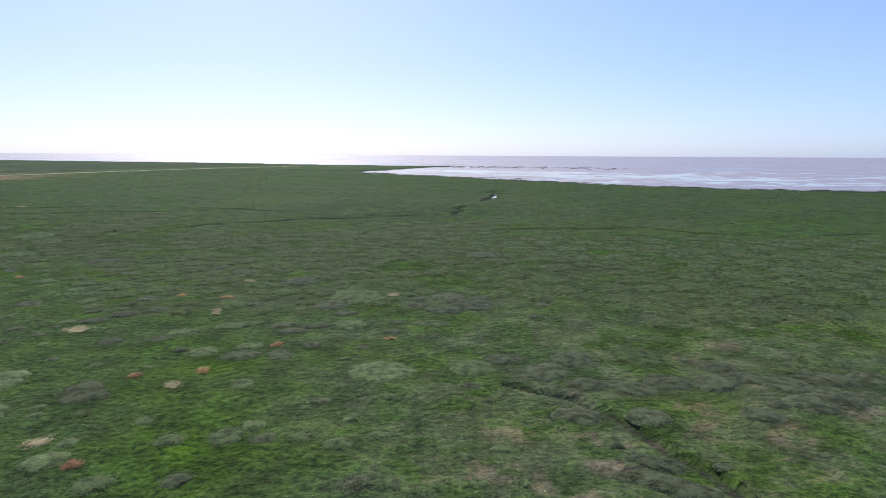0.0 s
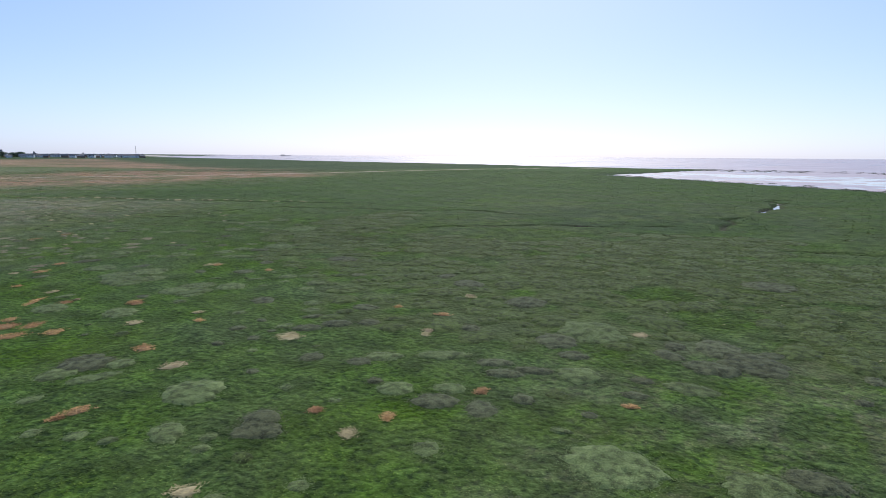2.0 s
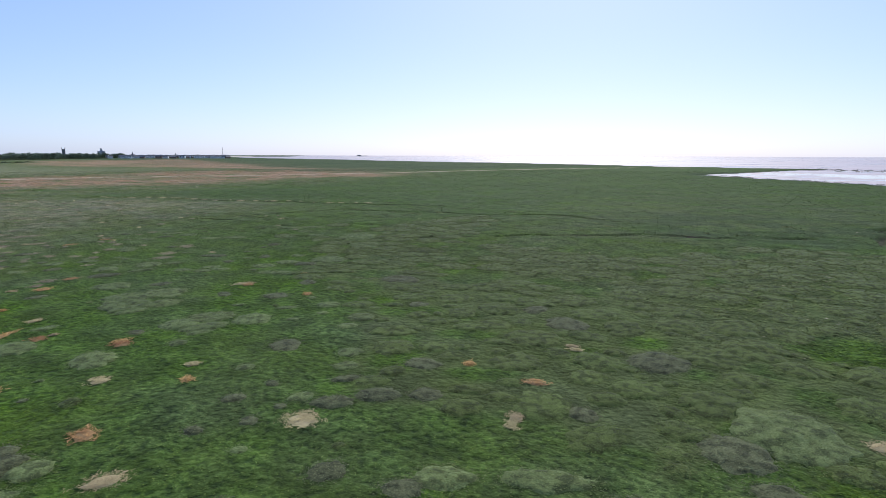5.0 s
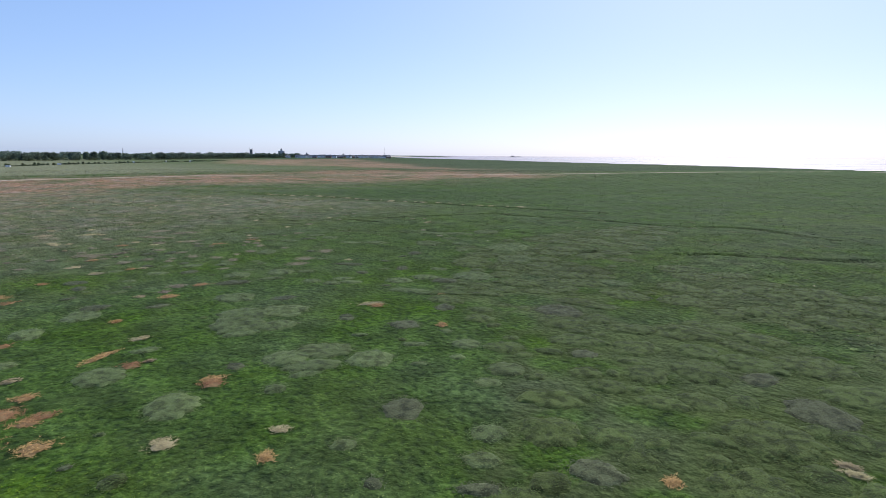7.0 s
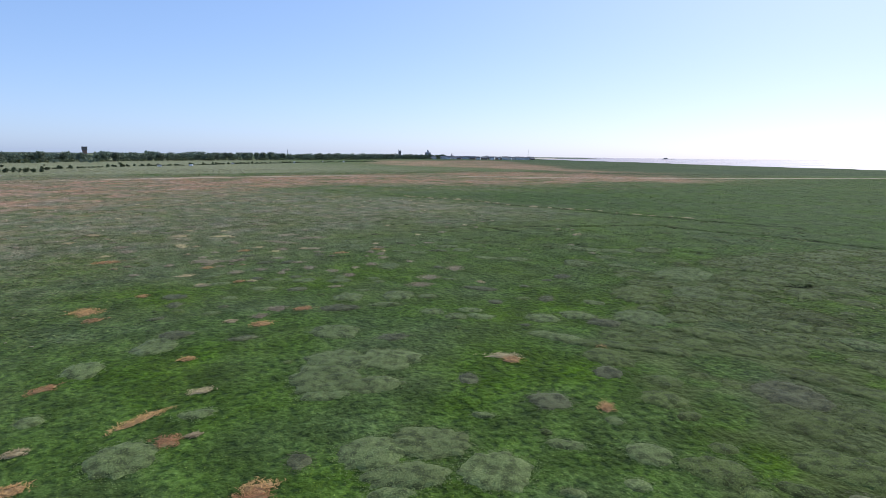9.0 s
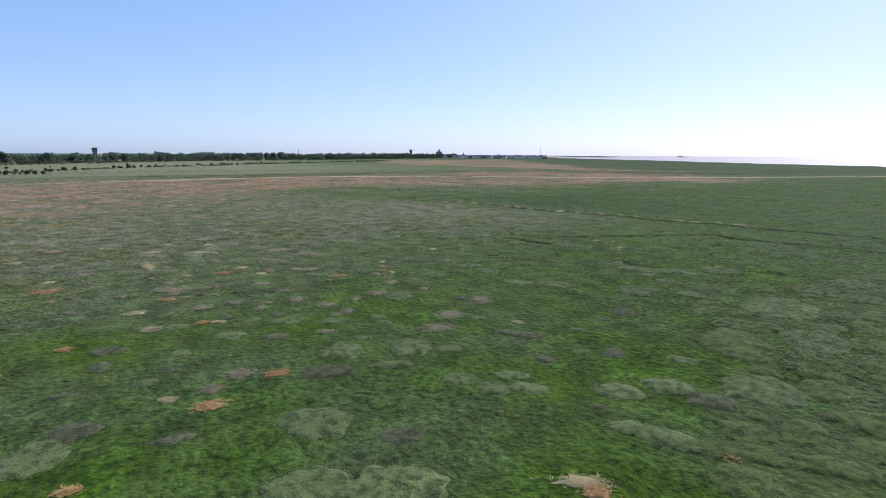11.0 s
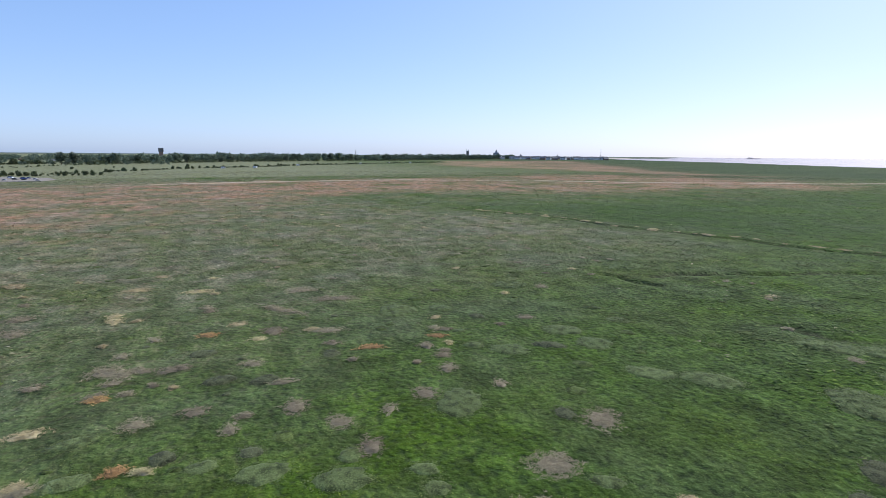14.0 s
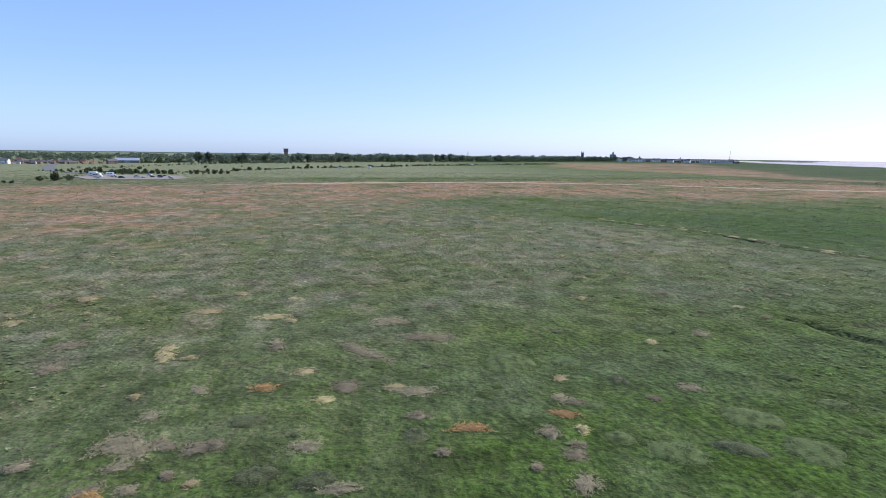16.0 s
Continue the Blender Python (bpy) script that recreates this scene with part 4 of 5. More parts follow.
for k, (x, y, a, b, yaw) in enumerate(MATS + TWIGGY):
    near, side = poly_dist(np.array([x]), np.array([y]), CREEK_NEAR)
    x += math.copysign(max(0.0, 0.95 * a + 0.35 - near[0]), side[0])      # beside the creek, not over it
    purslane_mat(x, y, a, b, yaw, 100 + k, k >= len(MATS) or x > 3, pale=dense(np.array([x]), np.array([y]))[0] < 0.5, per_m2=220 if y < 75 else 120, leaf=0.046 if y < 75 else 0.08, tall=0.66)
for k, (x, y, a, b, yaw) in enumerate(RUST):
    tussock("dead_tussock", x, y, a, b, yaw, 400 + k, RUST_BLADE, "rust-orange heap of dead cordgrass on green turf", "dead tussock", "rust tussocks in the marsh", 0.09)
for k, (x, y, a, b, yaw) in enumerate(STRAW):
    tussock("straw_litter", x, y, a, b, yaw, 600 + k, STRAW_BLADE, "pale bleached straw litter lying on the turf", "straw litter", "straw litter in the marsh", 0.08)
for k, (x, y, a, b, yaw) in enumerate(BROWN):
    tussock("withered_tuft", x, y, a, b, yaw, 800 + k, BROWN_BLADE, "withered brown-grey tuft of sea lavender stalks", "withered plant", "withered tufts in the marsh", 0.09)

YELLOW_ROW = [(-172, 103), (-166, 105), (-157, 111), (-152, 112), (-146, 113), (-135, 116), (-128, 118), (-120, 122), (-109, 125), (-103, 128)]
for k in range(3 * len(YELLOW_ROW)):
    x, y = YELLOW_ROW[k // 3]
    a = 0.4 + 0.25 * (k * 7 % 4)
    tussock("straw_litter", x + 3.1 * (k % 3 - 1), y + 1.0 + 1.3 * (k % 3 - 1) + 0.5 * (k * 5 % 3), a, 0.45 * a, 20, 1000 + k, STRAW_BLADE, "pale straw tide litter caught along a marsh creek", "straw litter", "straw litter in the marsh", 0.1)
r = np.random.default_rng(91)
k = 0
while k < 150:       # the dry inland side is dotted with small dead tufts
    x, y = r.uniform(-175, -66), r.uniform(22, 100)
    if y > 92 + 0.36 * (x + 178) or r.uniform() > (0.35 if x > -85 else 1.0) or fnoise(np.array([x]), np.array([y]), 12, 95)[0] < 0.42:
        continue
    a = r.uniform(0.25, 0.75)
    if r.uniform() < 0.3:
        tussock("straw_litter", x, y, a, 0.6 * a, r.uniform(0, 180), 1100 + k, STRAW_BLADE, "small pale straw litter patch on dry turf", "straw litter", "straw litter in the marsh", 0.12)
    else:
        tussock("withered_tuft", x, y, a, 0.7 * a, r.uniform(0, 180), 1100 + k, BROWN_BLADE, "small withered brown-grey tuft on dry turf", "withered plant", "withered tufts in the marsh", 0.09)
    k += 1

# scattered cushions: those beside the walk are things of their own, the rest is joined
SPINE = [(6, 20), (-6, 36), (-22, 46), (-48, 50), (-74, 56), (-98, 60)]
shade_v, shade_f, leaf_v, leaf_f = [], [], [], []
r = np.random.default_rng(31)
taken = np.array([(m[0], m[1], (m[2] + m[3]) / 2) for m in MATS + TWIGGY + RUST + STRAW + BROWN])


def scatter(n, x0, x1, y0, y1, small, large, squeeze, wanted, seed, limit):
    """Cushions crowding where wanted(x, y) says so; those close to the walk stand alone."""
    global taken
    x, y = r.uniform(x0, x1, n), r.uniform(y0, y1, n)
    ok = r.uniform(0, 1, n) < wanted(x, y)
    x, y = x[ok], y[ok]
    near = poly_dist(x, y, SPINE)[0]
    size = small + (large - small) * r.uniform(0, 1, len(x)) ** 1.6 * (1 + 0.012 * np.clip(near, 0, 60))
    order = np.argsort(-size)
    alone = 0
    for k, i in enumerate(order):
        a, d = size[i], near[i]
        gap = np.hypot(taken[:, 0] - x[i], taken[:, 1] - y[i]) - squeeze * (taken[:, 2] + a)
        if gap.min() < 0:
            continue
        taken = np.concatenate([taken, [(x[i], y[i], a)]])
        fine = dict(per_m2=160, leaf=0.05, step=0.22, tall=0.7) if d < 22 else dict(per_m2=60, leaf=0.08, step=0.3, tall=0.6) if d < 40 else dict(per_m2=14, leaf=0.14, step=0.4, tall=0.5)
        b, yaw, brown = a * r.uniform(0.65, 1.0), r.uniform(0, 180), r.uniform() < (0.16 if x[i] < 0 else 0.6)
        if d < 18 and alone < limit:
            alone += 1
            purslane_mat(x[i], y[i], a, b, yaw, seed + k, brown, "crowded grey-green sea purslane cushion in the closed cover" if squeeze < 0.8 else "small grey-green sea purslane cushion among the grass", **fine)
            continue
        v, f, lv, lf = mat_arrays(x[i], y[i], a, b, yaw, seed + k, **fine)
        shade_v.append(v), shade_f.append(f), leaf_v.append(lv), leaf_f.append(lf)


scatter(9000, -76, 66, 22, 124, 0.6, 2.0, 0.74, lambda x, y: dense(x, y), 3000, 220)
scatter(2600, -125, 40, 14, 135, 0.3, 0.8, 0.9, lambda x, y: (1 - dense(x, y)) * np.where(x > -70, 0.10, 0.22), 9000, 100)


def joined(vs, fs):
    off = np.cumsum([0] + [len(v) for v in vs[:-1]])
    return np.concatenate(vs), np.concatenate([f + o for f, o in zip(fs, off)])


v, f = joined(shade_v, shade_f)
cover = tagged(new("purslane_cover", np_mesh("purslane_cover", v, f, CUSHION, True)), "closed grey-green cover of small sea purslane cushions", "shrub cover", kind="stuff")
v, f = joined(leaf_v, leaf_f)
leaves = new("foliage", np_mesh("foliage", v, f, MAT_LEAF))
leaves.parent = cover
tagged(leaves, kind="stuff")

# short grass between the mats
r = np.random.default_rng(77)
n = 1100000
x, y = r.uniform(-135, 35, n), r.uniform(14, 110, n)
d, _ = poly_dist(x, y, SPINE)
keep = r.uniform(0, 1, n) < np.clip(1.25 - d / 34, 0.05, 1)
x, y = x[keep], y[keep]
keep = ellipses(x, y, [(t[0], t[1], 0.8 * t[2], 0.8 * t[2], 0) for t in taken], 0.05) < 0.5
dn, _ = poly_dist(x, y, CREEK_NEAR)
keep &= (dn > 0.5) & (poly_dist(x, y, CREEK_H)[0] > 0.75) & (poly_dist(*wander(x, y), CREEK_B)[0] > 0.8) & (poly_dist(*wander(x, y), CREEK_C)[0] > 0.7)
x, y = x[keep][:270000], y[keep][:270000]
d, _ = poly_dist(x, y, SPINE)
v, f = tufts(x, y, ground_height(x, y) - 0.018, r.uniform(0.7, 1.3, len(x)) * (0.085 + 0.0022 * np.clip(d - 10, 0, 40)) * (1 - 0.48 * dense(x, y)), 3, 0.9, 5, 0.42, 0.34)
me = np_mesh("marsh_grass", v, f, MARSH_LEAF)
za, zb = zones(x, y)
put_attr(me, "zone_a", np.repeat(za, 9, 0))
put_attr(me, "zone_b", np.repeat(zb, 9, 0))
tagged(new("marsh_grass", me), "short dense green salt marsh grass", "grass", kind="stuff")

# coarser tussock grass out to the track
r = np.random.default_rng(78)
n = 420000
dist, az = 30 + 398 * r.uniform(0, 1, n) ** 1.25, np.radians(r.uniform(-92, 128, n))
x, y = -38 - dist * np.sin(az), 45 + dist * np.cos(az)
wob = r.uniform(-10, 8, n)
keep = (inside(x, y, LAND)) & (poly_dist(x, y, SPINE)[0] > 27 + wob) & (poly_dist(x, y, SHORE)[0] > 4) & (fnoise(x, y, 5, 91) > 0.36)
for line, width in ((CREEK_A, 1.9), (CREEK_B, 1.1), (CREEK_H, 2.4), (CREEK_C, 1.0), (CREEK_D, 0.8), (CREEK_E, 0.9), (CREEK_F, 1.0), (CREEK_G, 1.2)):
    keep &= poly_dist(*wander(x, y), line)[0] > width
x, y, dist = x[keep], y[keep], dist[keep]
v, f = tufts(x, y, ground_height(x, y) + 0.03, r.uniform(0.6, 1.4, len(x)) * (0.15 + 0.0007 * dist), 2, 0.9, 6, 0.6, 0.28)
me = np_mesh("tussock_grass", v, f, MARSH_LEAF)
za, zb = zones(x, y)
# some tussocks tinted with straw: dry tips, and sunlit sides painted as pale flecks
extra = (r.uniform(0, 1, len(x)) < 0.04 + 0.10 * smooth(-x - 0.3 * y, 60, 130)) * smooth(fnoise(x, y, 6, 92), 0.36, 0.56)
za[:, 3] = np.maximum(za[:, 3], extra * 0.35)
put_attr(me, "zone_a", np.repeat(za, 6, 0))
put_attr(me, "zone_b", np.repeat(zb, 6, 0))
tagged(new("tussock_grass", me), "coarse uneven marsh grass tussocks with dry tips and painted sunlit flecks", "grass", kind="stuff")

# cordgrass clumps on the mud off the point and along the marsh edge
r = np.random.default_rng(79)
px, py = [], []
for k in range(130):
    u = r.uniform() ** 1.6
    px.append(-20 + 190 * u), py.append(610 - 60 * u + r.normal(0, 22))
for k in range(150):
    i = int(r.integers(3, 13))
    a, b = SHORE[i], SHORE[i + 1]
    u, off = r.uniform(), abs(r.normal(0, 5)) + 1
    n = math.hypot(b[0] - a[0], b[1] - a[1])
    px.append(a[0] + (b[0] - a[0]) * u - (b[1] - a[1]) / n * -off), py.append(a[1] + (b[1] - a[1]) * u + abs(b[0] - a[0]) / n * off)
cx, cy = np.repeat(px, 26), np.repeat(py, 26)
cx, cy = cx + r.normal(0, 1.1, len(cx)), cy + r.normal(0, 0.8, len(cy))
v, f = tufts(cx, cy, mud_height(cx, cy), r.uniform(0.35, 0.7, len(cx)), 2, 1.0, 8, 0.3, 1.3)
tagged(new("cordgrass", np_mesh("cordgrass", v, f, CORD)), "dark cordgrass clumps standing in the wet mud", "grass", kind="stuff")

# ---------------------------------------------------------------- trees and bushes
BARK = plain("bark", (0.10, 0.075, 0.05), 0.9, 0.35, 0.3)
TREE_LEAF = leaf_material("tree_leaf", (0.172, 0.210, 0.148), 0.3)
BUSH_LEAF = leaf_material("bush_leaf", (0.145, 0.170, 0.092), 0.4)
HERE = (-66.0, 53.0)


def bearing(az, d):
    """A place d metres out on a bearing in degrees left of +y, seen from the walk's end."""
    return HERE[0] - d * math.sin(radians(az)), HERE[1] + d * math.cos(radians(az))


def limb(bm, a, b, ra, rb, n=6):
    a, b = Vector(a), Vector(b)
    turn = (b - a).to_track_quat('Z', 'Y').to_matrix().to_4x4()
    bmesh.ops.create_cone(bm, cap_ends=True, segments=n, radius1=ra, radius2=rb, depth=(b - a).length,
                          matrix=Matrix.Translation((a + b) / 2) @ turn)


def crown_arrays(height, width, seed, clumps, per_clump, leaf, low=0.25):
    """Leaf clumps spread through an uneven crown."""
    r = np.random.default_rng(seed)
    c = r.normal(0, 1, (clumps, 3))
    c /= np.linalg.norm(c, axis=1)[:, None]
    c *= r.uniform(0.35, 1.0, (clumps, 1))
    c = c * np.array([width / 2, width / 2, height * (1 - low) / 2]) * np.array([0.85, 0.85, 0.9]) + np.array([0, 0, height * (1 + low) / 2])
    size = r.uniform(0.16, 0.30, clumps) * width
    p = np.repeat(c, per_clump, 0) + r.normal(0, 0.45, (clumps * per_clump, 3)) * np.repeat(size, per_clump)[:, None]
    p[:, 2] = np.clip(p[:, 2], height * low * 0.6, height)
    return tufts(p[:, 0], p[:, 1], p[:, 2], r.uniform(0.7, 1.3, len(p)) * leaf, 2, 1.0, seed + 9, 0.5, 1.5)


def tree(height, width, seed):
    r = random.Random(seed)
    bm = bmesh.new()
    limb(bm, (0, 0, -0.3), (0, 0, height * 0.45), 0.035 * height, 0.02 * height)
    for k in range(5):
        a = k * 1.26 + r.uniform(-0.4, 0.4)
        z0 = height * r.uniform(0.25, 0.42)
        limb(bm, (0, 0, z0), (math.cos(a) * width * 0.3, math.sin(a) * width * 0.3, z0 + height * r.uniform(0.2, 0.35)), 0.016 * height, 0.006 * height, 5)
    trunk = part("trunk", bm, BARK)
    v, f = crown_arrays(height, width, seed, 24, 20, 0.15 * height, 0.12)
    crown = new("crown", np_mesh("crown", v, f, TREE_LEAF))
    root = new("tree")
    trunk.parent = crown.parent = root
    return tagged(root, "broad dark green deciduous tree in the far belt", "tree", "trees of the belt behind the fields")


def bush(height, width, seed):
    bm = bmesh.new()
    for k in range(5):
        limb(bm, (0, 0, -0.1), (math.cos(k * 1.3) * width * 0.25, math.sin(k * 1.3) * width * 0.25, height * 0.6), 0.05, 0.02, 5)
    stems = part("stem", bm, BARK)
    v, f = crown_arrays(height, width, seed, 14, 22, 0.26 * height, 0.03)
    crown = new("crown", np_mesh("crown", v, f, BUSH_LEAF))
    root = new("bush")
    stems.parent = crown.parent = root
    return tagged(root, "rounded dark green hawthorn bush on the marsh bank", "bush", "bushes along the bank")


def along(line, d):
    for (ax, ay), (bx, by) in zip(line, line[1:]):
        n = math.hypot(bx - ax, by - ay)
        if d <= n:
            return ax + (bx - ax) * d / n, ay + (by - ay) * d / n
        d -= n
    return line[-1]


def length(line):
    return sum(math.dist(a, b) for a, b in zip(line, line[1:]))


BELT = [(-668, -75), (-720, -40), (-800, 20), (-910, 115), (-980, 220), (-1080, 370), (-1240, 545), (-1420, 720), (-1640, 920)]
VERGE = [(-300, -72), (-327, -57), (-345, -66), (-407, -67), (-393, -51), (-414, -37), (-436, -27), (-450, -15)]
MEADOW_EDGE = [(-430, -112), (-480, -100), (-560, -92), (-640, -70), (-700, -30)]
BANK = [(-388, -62), (-423, -24), (-500, 12), (-560, 56), (-600, 95), (-669, 148), (-722, 211), (-800, 290), (-880, 370)]
r = random.Random(5)
kinds = [tree(10, 9, 11), tree(11.5, 10, 12), tree(9, 10.5, 13), tree(12, 9, 14), tree(7.5, 8, 15)]
used = set()


def plant(kinds, x, y, k, s):
    m = pose(x, y, 0, 0, 0, r.uniform(0, 360)) @ Matrix.Diagonal((s, s, s * r.uniform(0.9, 1.1), 1))
    if k not in used:
        used.add(k)
        kinds[k].matrix_basis = m
        return kinds[k]
    return copy_thing(kinds[k], m)


d = 0.0
while d < length(BELT):
    x, y = along(BELT, d)
    plant(kinds, x + r.uniform(-9, 9), y + r.uniform(-9, 9), r.randrange(5), r.uniform(0.62, 0.98) * (1 + 0.15 * min(d / 250, 1)))
    d += r.uniform(6, 12)
# the wood behind the front trees, and the tree cover among the houses
wv = []
for k in range(480):
    d = r.uniform(0, length(BELT))
    x, y = along(BELT, d)
    far = r.uniform(14, 190)
    wv.append((x - far * 0.9, y + far * 0.25, r.uniform(6, 10.3) * (1 + 0.25 * min(d / 250, 1) * r.uniform(0.3, 1))))
for k in range(520):
    az = r.uniform(94, 122)
    dist = r.uniform(600, 1100) if az < 105 else r.uniform(640, 1100)
    wv.append((*bearing(az, dist), r.uniform(2.2, 4.2) if dist < 760 else r.uniform(5, 8.5)))
for k in range(60):
    az, dist = r.uniform(55, 67), r.uniform(1800, 2300)
    wv.append((*bearing(az, dist), r.uniform(5, 9)))
vs, fs = [], []
variants = [crown_arrays(1.0, 0.95, 70 + k, 12, 8, 0.18, 0.03) for k in range(6)]
low_variants = [crown_arrays(1.0, 0.95, 80 + k, 8, 6, 0.24, 0.03) for k in range(6)]
for x, y, h in wv:
    v, f = variants[r.randrange(6)]
    a = r.uniform(0, 6.28)
    q = v @ np.array([[math.cos(a), math.sin(a), 0], [-math.sin(a), math.cos(a), 0], [0, 0, 1]]) * np.array([h * 1.1, h * 1.1, h]) + np.array([x, y, -0.2])
    vs.append(q), fs.append(f)
v, f = joined(vs, fs)
vs, fs = [], []
for line, count, wide, low, high in ((BELT, 420, 16, 1.6, 4.2), (BANK, 520, 9, 0.3, 1.3), (VERGE, 110, 7, 0.3, 1.0), (MEADOW_EDGE, 120, 9, 0.5, 1.8)):
    for k in range(count):
        p = along(line, r.uniform(0, length(line)))
        if vnoise(np.array([p[0]]), np.array([p[1]]), 22, 72)[0] > 0.40 or line is BELT:
            h, a = r.uniform(low, high), r.uniform(0, 6.28)
            q, g = low_variants[r.randrange(6)]
            vs.append(q @ np.array([[math.cos(a), math.sin(a), 0], [-math.sin(a), math.cos(a), 0], [0, 0, 1]]) * np.array([h * 1.5, h * 1.5, h]) + np.array([p[0] + r.uniform(2, wide), p[1] + r.uniform(-wide, wide), -0.15]))
            fs.append(g)
sv, sf = joined(vs, fs)
tagged(new("scrub", np_mesh("scrub", sv, sf, BUSH_LEAF)), "low dark scrub along the bank and below the wood", "scrub", kind="stuff")
tagged(new("woodland", np_mesh("woodland", v, f, TREE_LEAF)), "dark green far woodland behind the fields and houses", "woodland", kind="stuff")

used = set()
kinds = [bush(2.6, 3.6, 41), bush(2.0, 3.0, 42), bush(3.2, 4.0, 43)]
d = 0.0
while d < length(BANK):
    x, y = along(BANK, d)
    if vnoise(np.array([d]), np.array([0.0]), 30, 71)[0] > 0.22:
        plant(kinds, x + r.uniform(-6, 6), y + r.uniform(-6, 6), r.randrange(3), r.uniform(0.4, 0.85))
    d += r.uniform(1.5, 4.2)
for x, y, s in ((-295, -59, 1.1), (-298, -63, 0.9), (-316, -54, 1.2), (-319, -50, 1.0), (-313, -58, 0.9), (-429, -95, 1.2), (-449, -101, 1.2), (-404, -76, 1.0), (-423, -79, 1.1),
                (-440, -84, 0.9), (-392, -70, 1.1), (-384, -52, 1.2), (-388, -44, 1.2), (-390, -30, 1.0), (-470, -70, 1.0), (-560, -20, 1.1), (-610, 30, 1.0), (-520, -40, 0.8)):
    plant(kinds, x, y, r.randrange(3), s)

for (ax, ay), (bx, by), n, lo, hi in (((-406, -70), (-403, -43), 17, 0.7, 1.0), ((-665, -127), (-717, -99), 24, 1.3, 1.9), ((-432, -112), (-398, -72), 12, 0.4, 0.8), ((-395, -38), (-400, -5), 12, 0.6, 1.0)):
    for k in range(n):      # hedges
        u = (k + r.uniform(-0.3, 0.3)) / (n - 1)
        plant(kinds, ax + (bx - ax) * u + r.uniform(-1.5, 1.5), ay + (by - ay) * u, r.randrange(3), r.uniform(lo, hi))

# ---------------------------------------------------------------- buildings
BRICK = plain("brick_wall", (0.25, 0.165, 0.125), 0.85, 0.2, 0.4)
RENDER_WALL = plain("white_render", (0.72, 0.71, 0.69), 0.8, 0.1, 1.5)
RENDER_GREY = plain("grey_render", (0.36, 0.35, 0.35), 0.8, 0.12, 2)
STONE = plain("dark_stone", (0.19, 0.175, 0.165), 0.85, 0.25, 0.8)
TILE = plain("clay_tile", (0.19, 0.110, 0.085), 0.8, 0.3, 0.5, per_object=0.3)
SLATE = plain("slate", (0.12, 0.125, 0.14), 0.6, 0.2, 0.5)
TIN = plain("pale_sheet_roof", (0.26, 0.29, 0.36), 0.45, 0.12, 3)
CONCRETE = plain("concrete", (0.33, 0.32, 0.31), 0.8, 0.15, 2)
GLASS = plain("dark_glass", (0.03, 0.035, 0.045), 0.12, 0.1, 2, 0, 0.6)
STEEL = plain("steel", (0.28, 0.29, 0.31), 0.5, 0.1, 1, 0.5)


def gable(bm, w, d, z, rise, over=0.35):
    """A pitched roof with its ridge along x and real thickness."""
    a, b = w / 2 + over, d / 2 + over
    low = z - over * rise / (d / 2)
    outer = [(-a, -b, low), (a, -b, low), (a, b, low), (-a, b, low), (-a, 0, z + rise), (a, 0, z + rise)]
    v = [bm.verts.new(p) for p in outer] + [bm.verts.new((p[0], p[1], p[2] - 0.22)) for p in outer]
    for f in ((0, 1, 5, 4), (2, 3, 4, 5), (7, 6, 10, 11), (9, 8, 11, 10), (1, 0, 6, 7), (3, 2, 8, 9),
              (0, 4, 10, 6), (4, 3, 9, 10), (5, 1, 7, 11), (2, 5, 11, 8)):
        bm.faces.new([v[k] for k in f])


def gable_wall(bm, w, d, z, rise):
    pts = [(-w / 2, -d / 2, -0.2), (w / 2, -d / 2, -0.2), (w / 2, d / 2, -0.2), (-w / 2, d / 2, -0.2)]
    lo = [bm.verts.new(p) for p in pts]
    hi = [bm.verts.new((p[0], p[1], z)) for p in pts]
    l, rr = bm.verts.new((-w / 2, 0, z + rise - 0.25)), bm.verts.new((w / 2, 0, z + rise - 0.25))
    for f in ((lo[0], lo[1], hi[1], hi[0]), (lo[2], lo[3], hi[3], hi[2]), (lo[1], lo[2], hi[2], rr, hi[1]), (lo[3], lo[0], hi[0], l, hi[3]), tuple(lo[::-1])):
        bm.faces.new(f)


def windows(parent, spots, w=1.2, h=1.3):
    """Panes a little proud of the wall, each with a sill; spots are x, y, z and the facing (+1 or -1 along y)."""
    for x, y, z, side in spots:
        p = part("window", boxed((x - w / 2, x + w / 2, y - 0.06, y + 0.06, z, z + h)), GLASS, parent)
        part("sill", boxed((x - w / 2 - 0.1, x + w / 2 + 0.1, y + side * 0.06 - 0.08, y + side * 0.06 + 0.08, z - 0.12, z - 0.02)), CONCRETE, p)


def house(w, d, z, rise, wall, roof, label):
    root = new("house")
    bm = bmesh.new()
    gable_wall(bm, w, d, z, rise)
    part("wall", bm, wall, root)
    bm = bmesh.new()
    gable(bm, w, d, z, rise)
    top = part("roof", bm, roof, root)
    part("chimney", boxed((w * 0.3 - 0.4, w * 0.3 + 0.4, -0.35, 0.35, z + rise - 0.9, z + rise + 1.0)), BRICK, top)
    windows(root, [(x, -d / 2 - 0.01, zz, -1) for x in (-w * 0.3, w * 0.3) for zz in (0.9, 3.4) if zz + 1.2 < z])
    part("door", boxed((-0.5, 0.5, -d / 2 - 0.07, -d / 2 + 0.05, 0, 2.05)), SLATE, root)
    return tagged(root, label, "house", "houses of the far village")


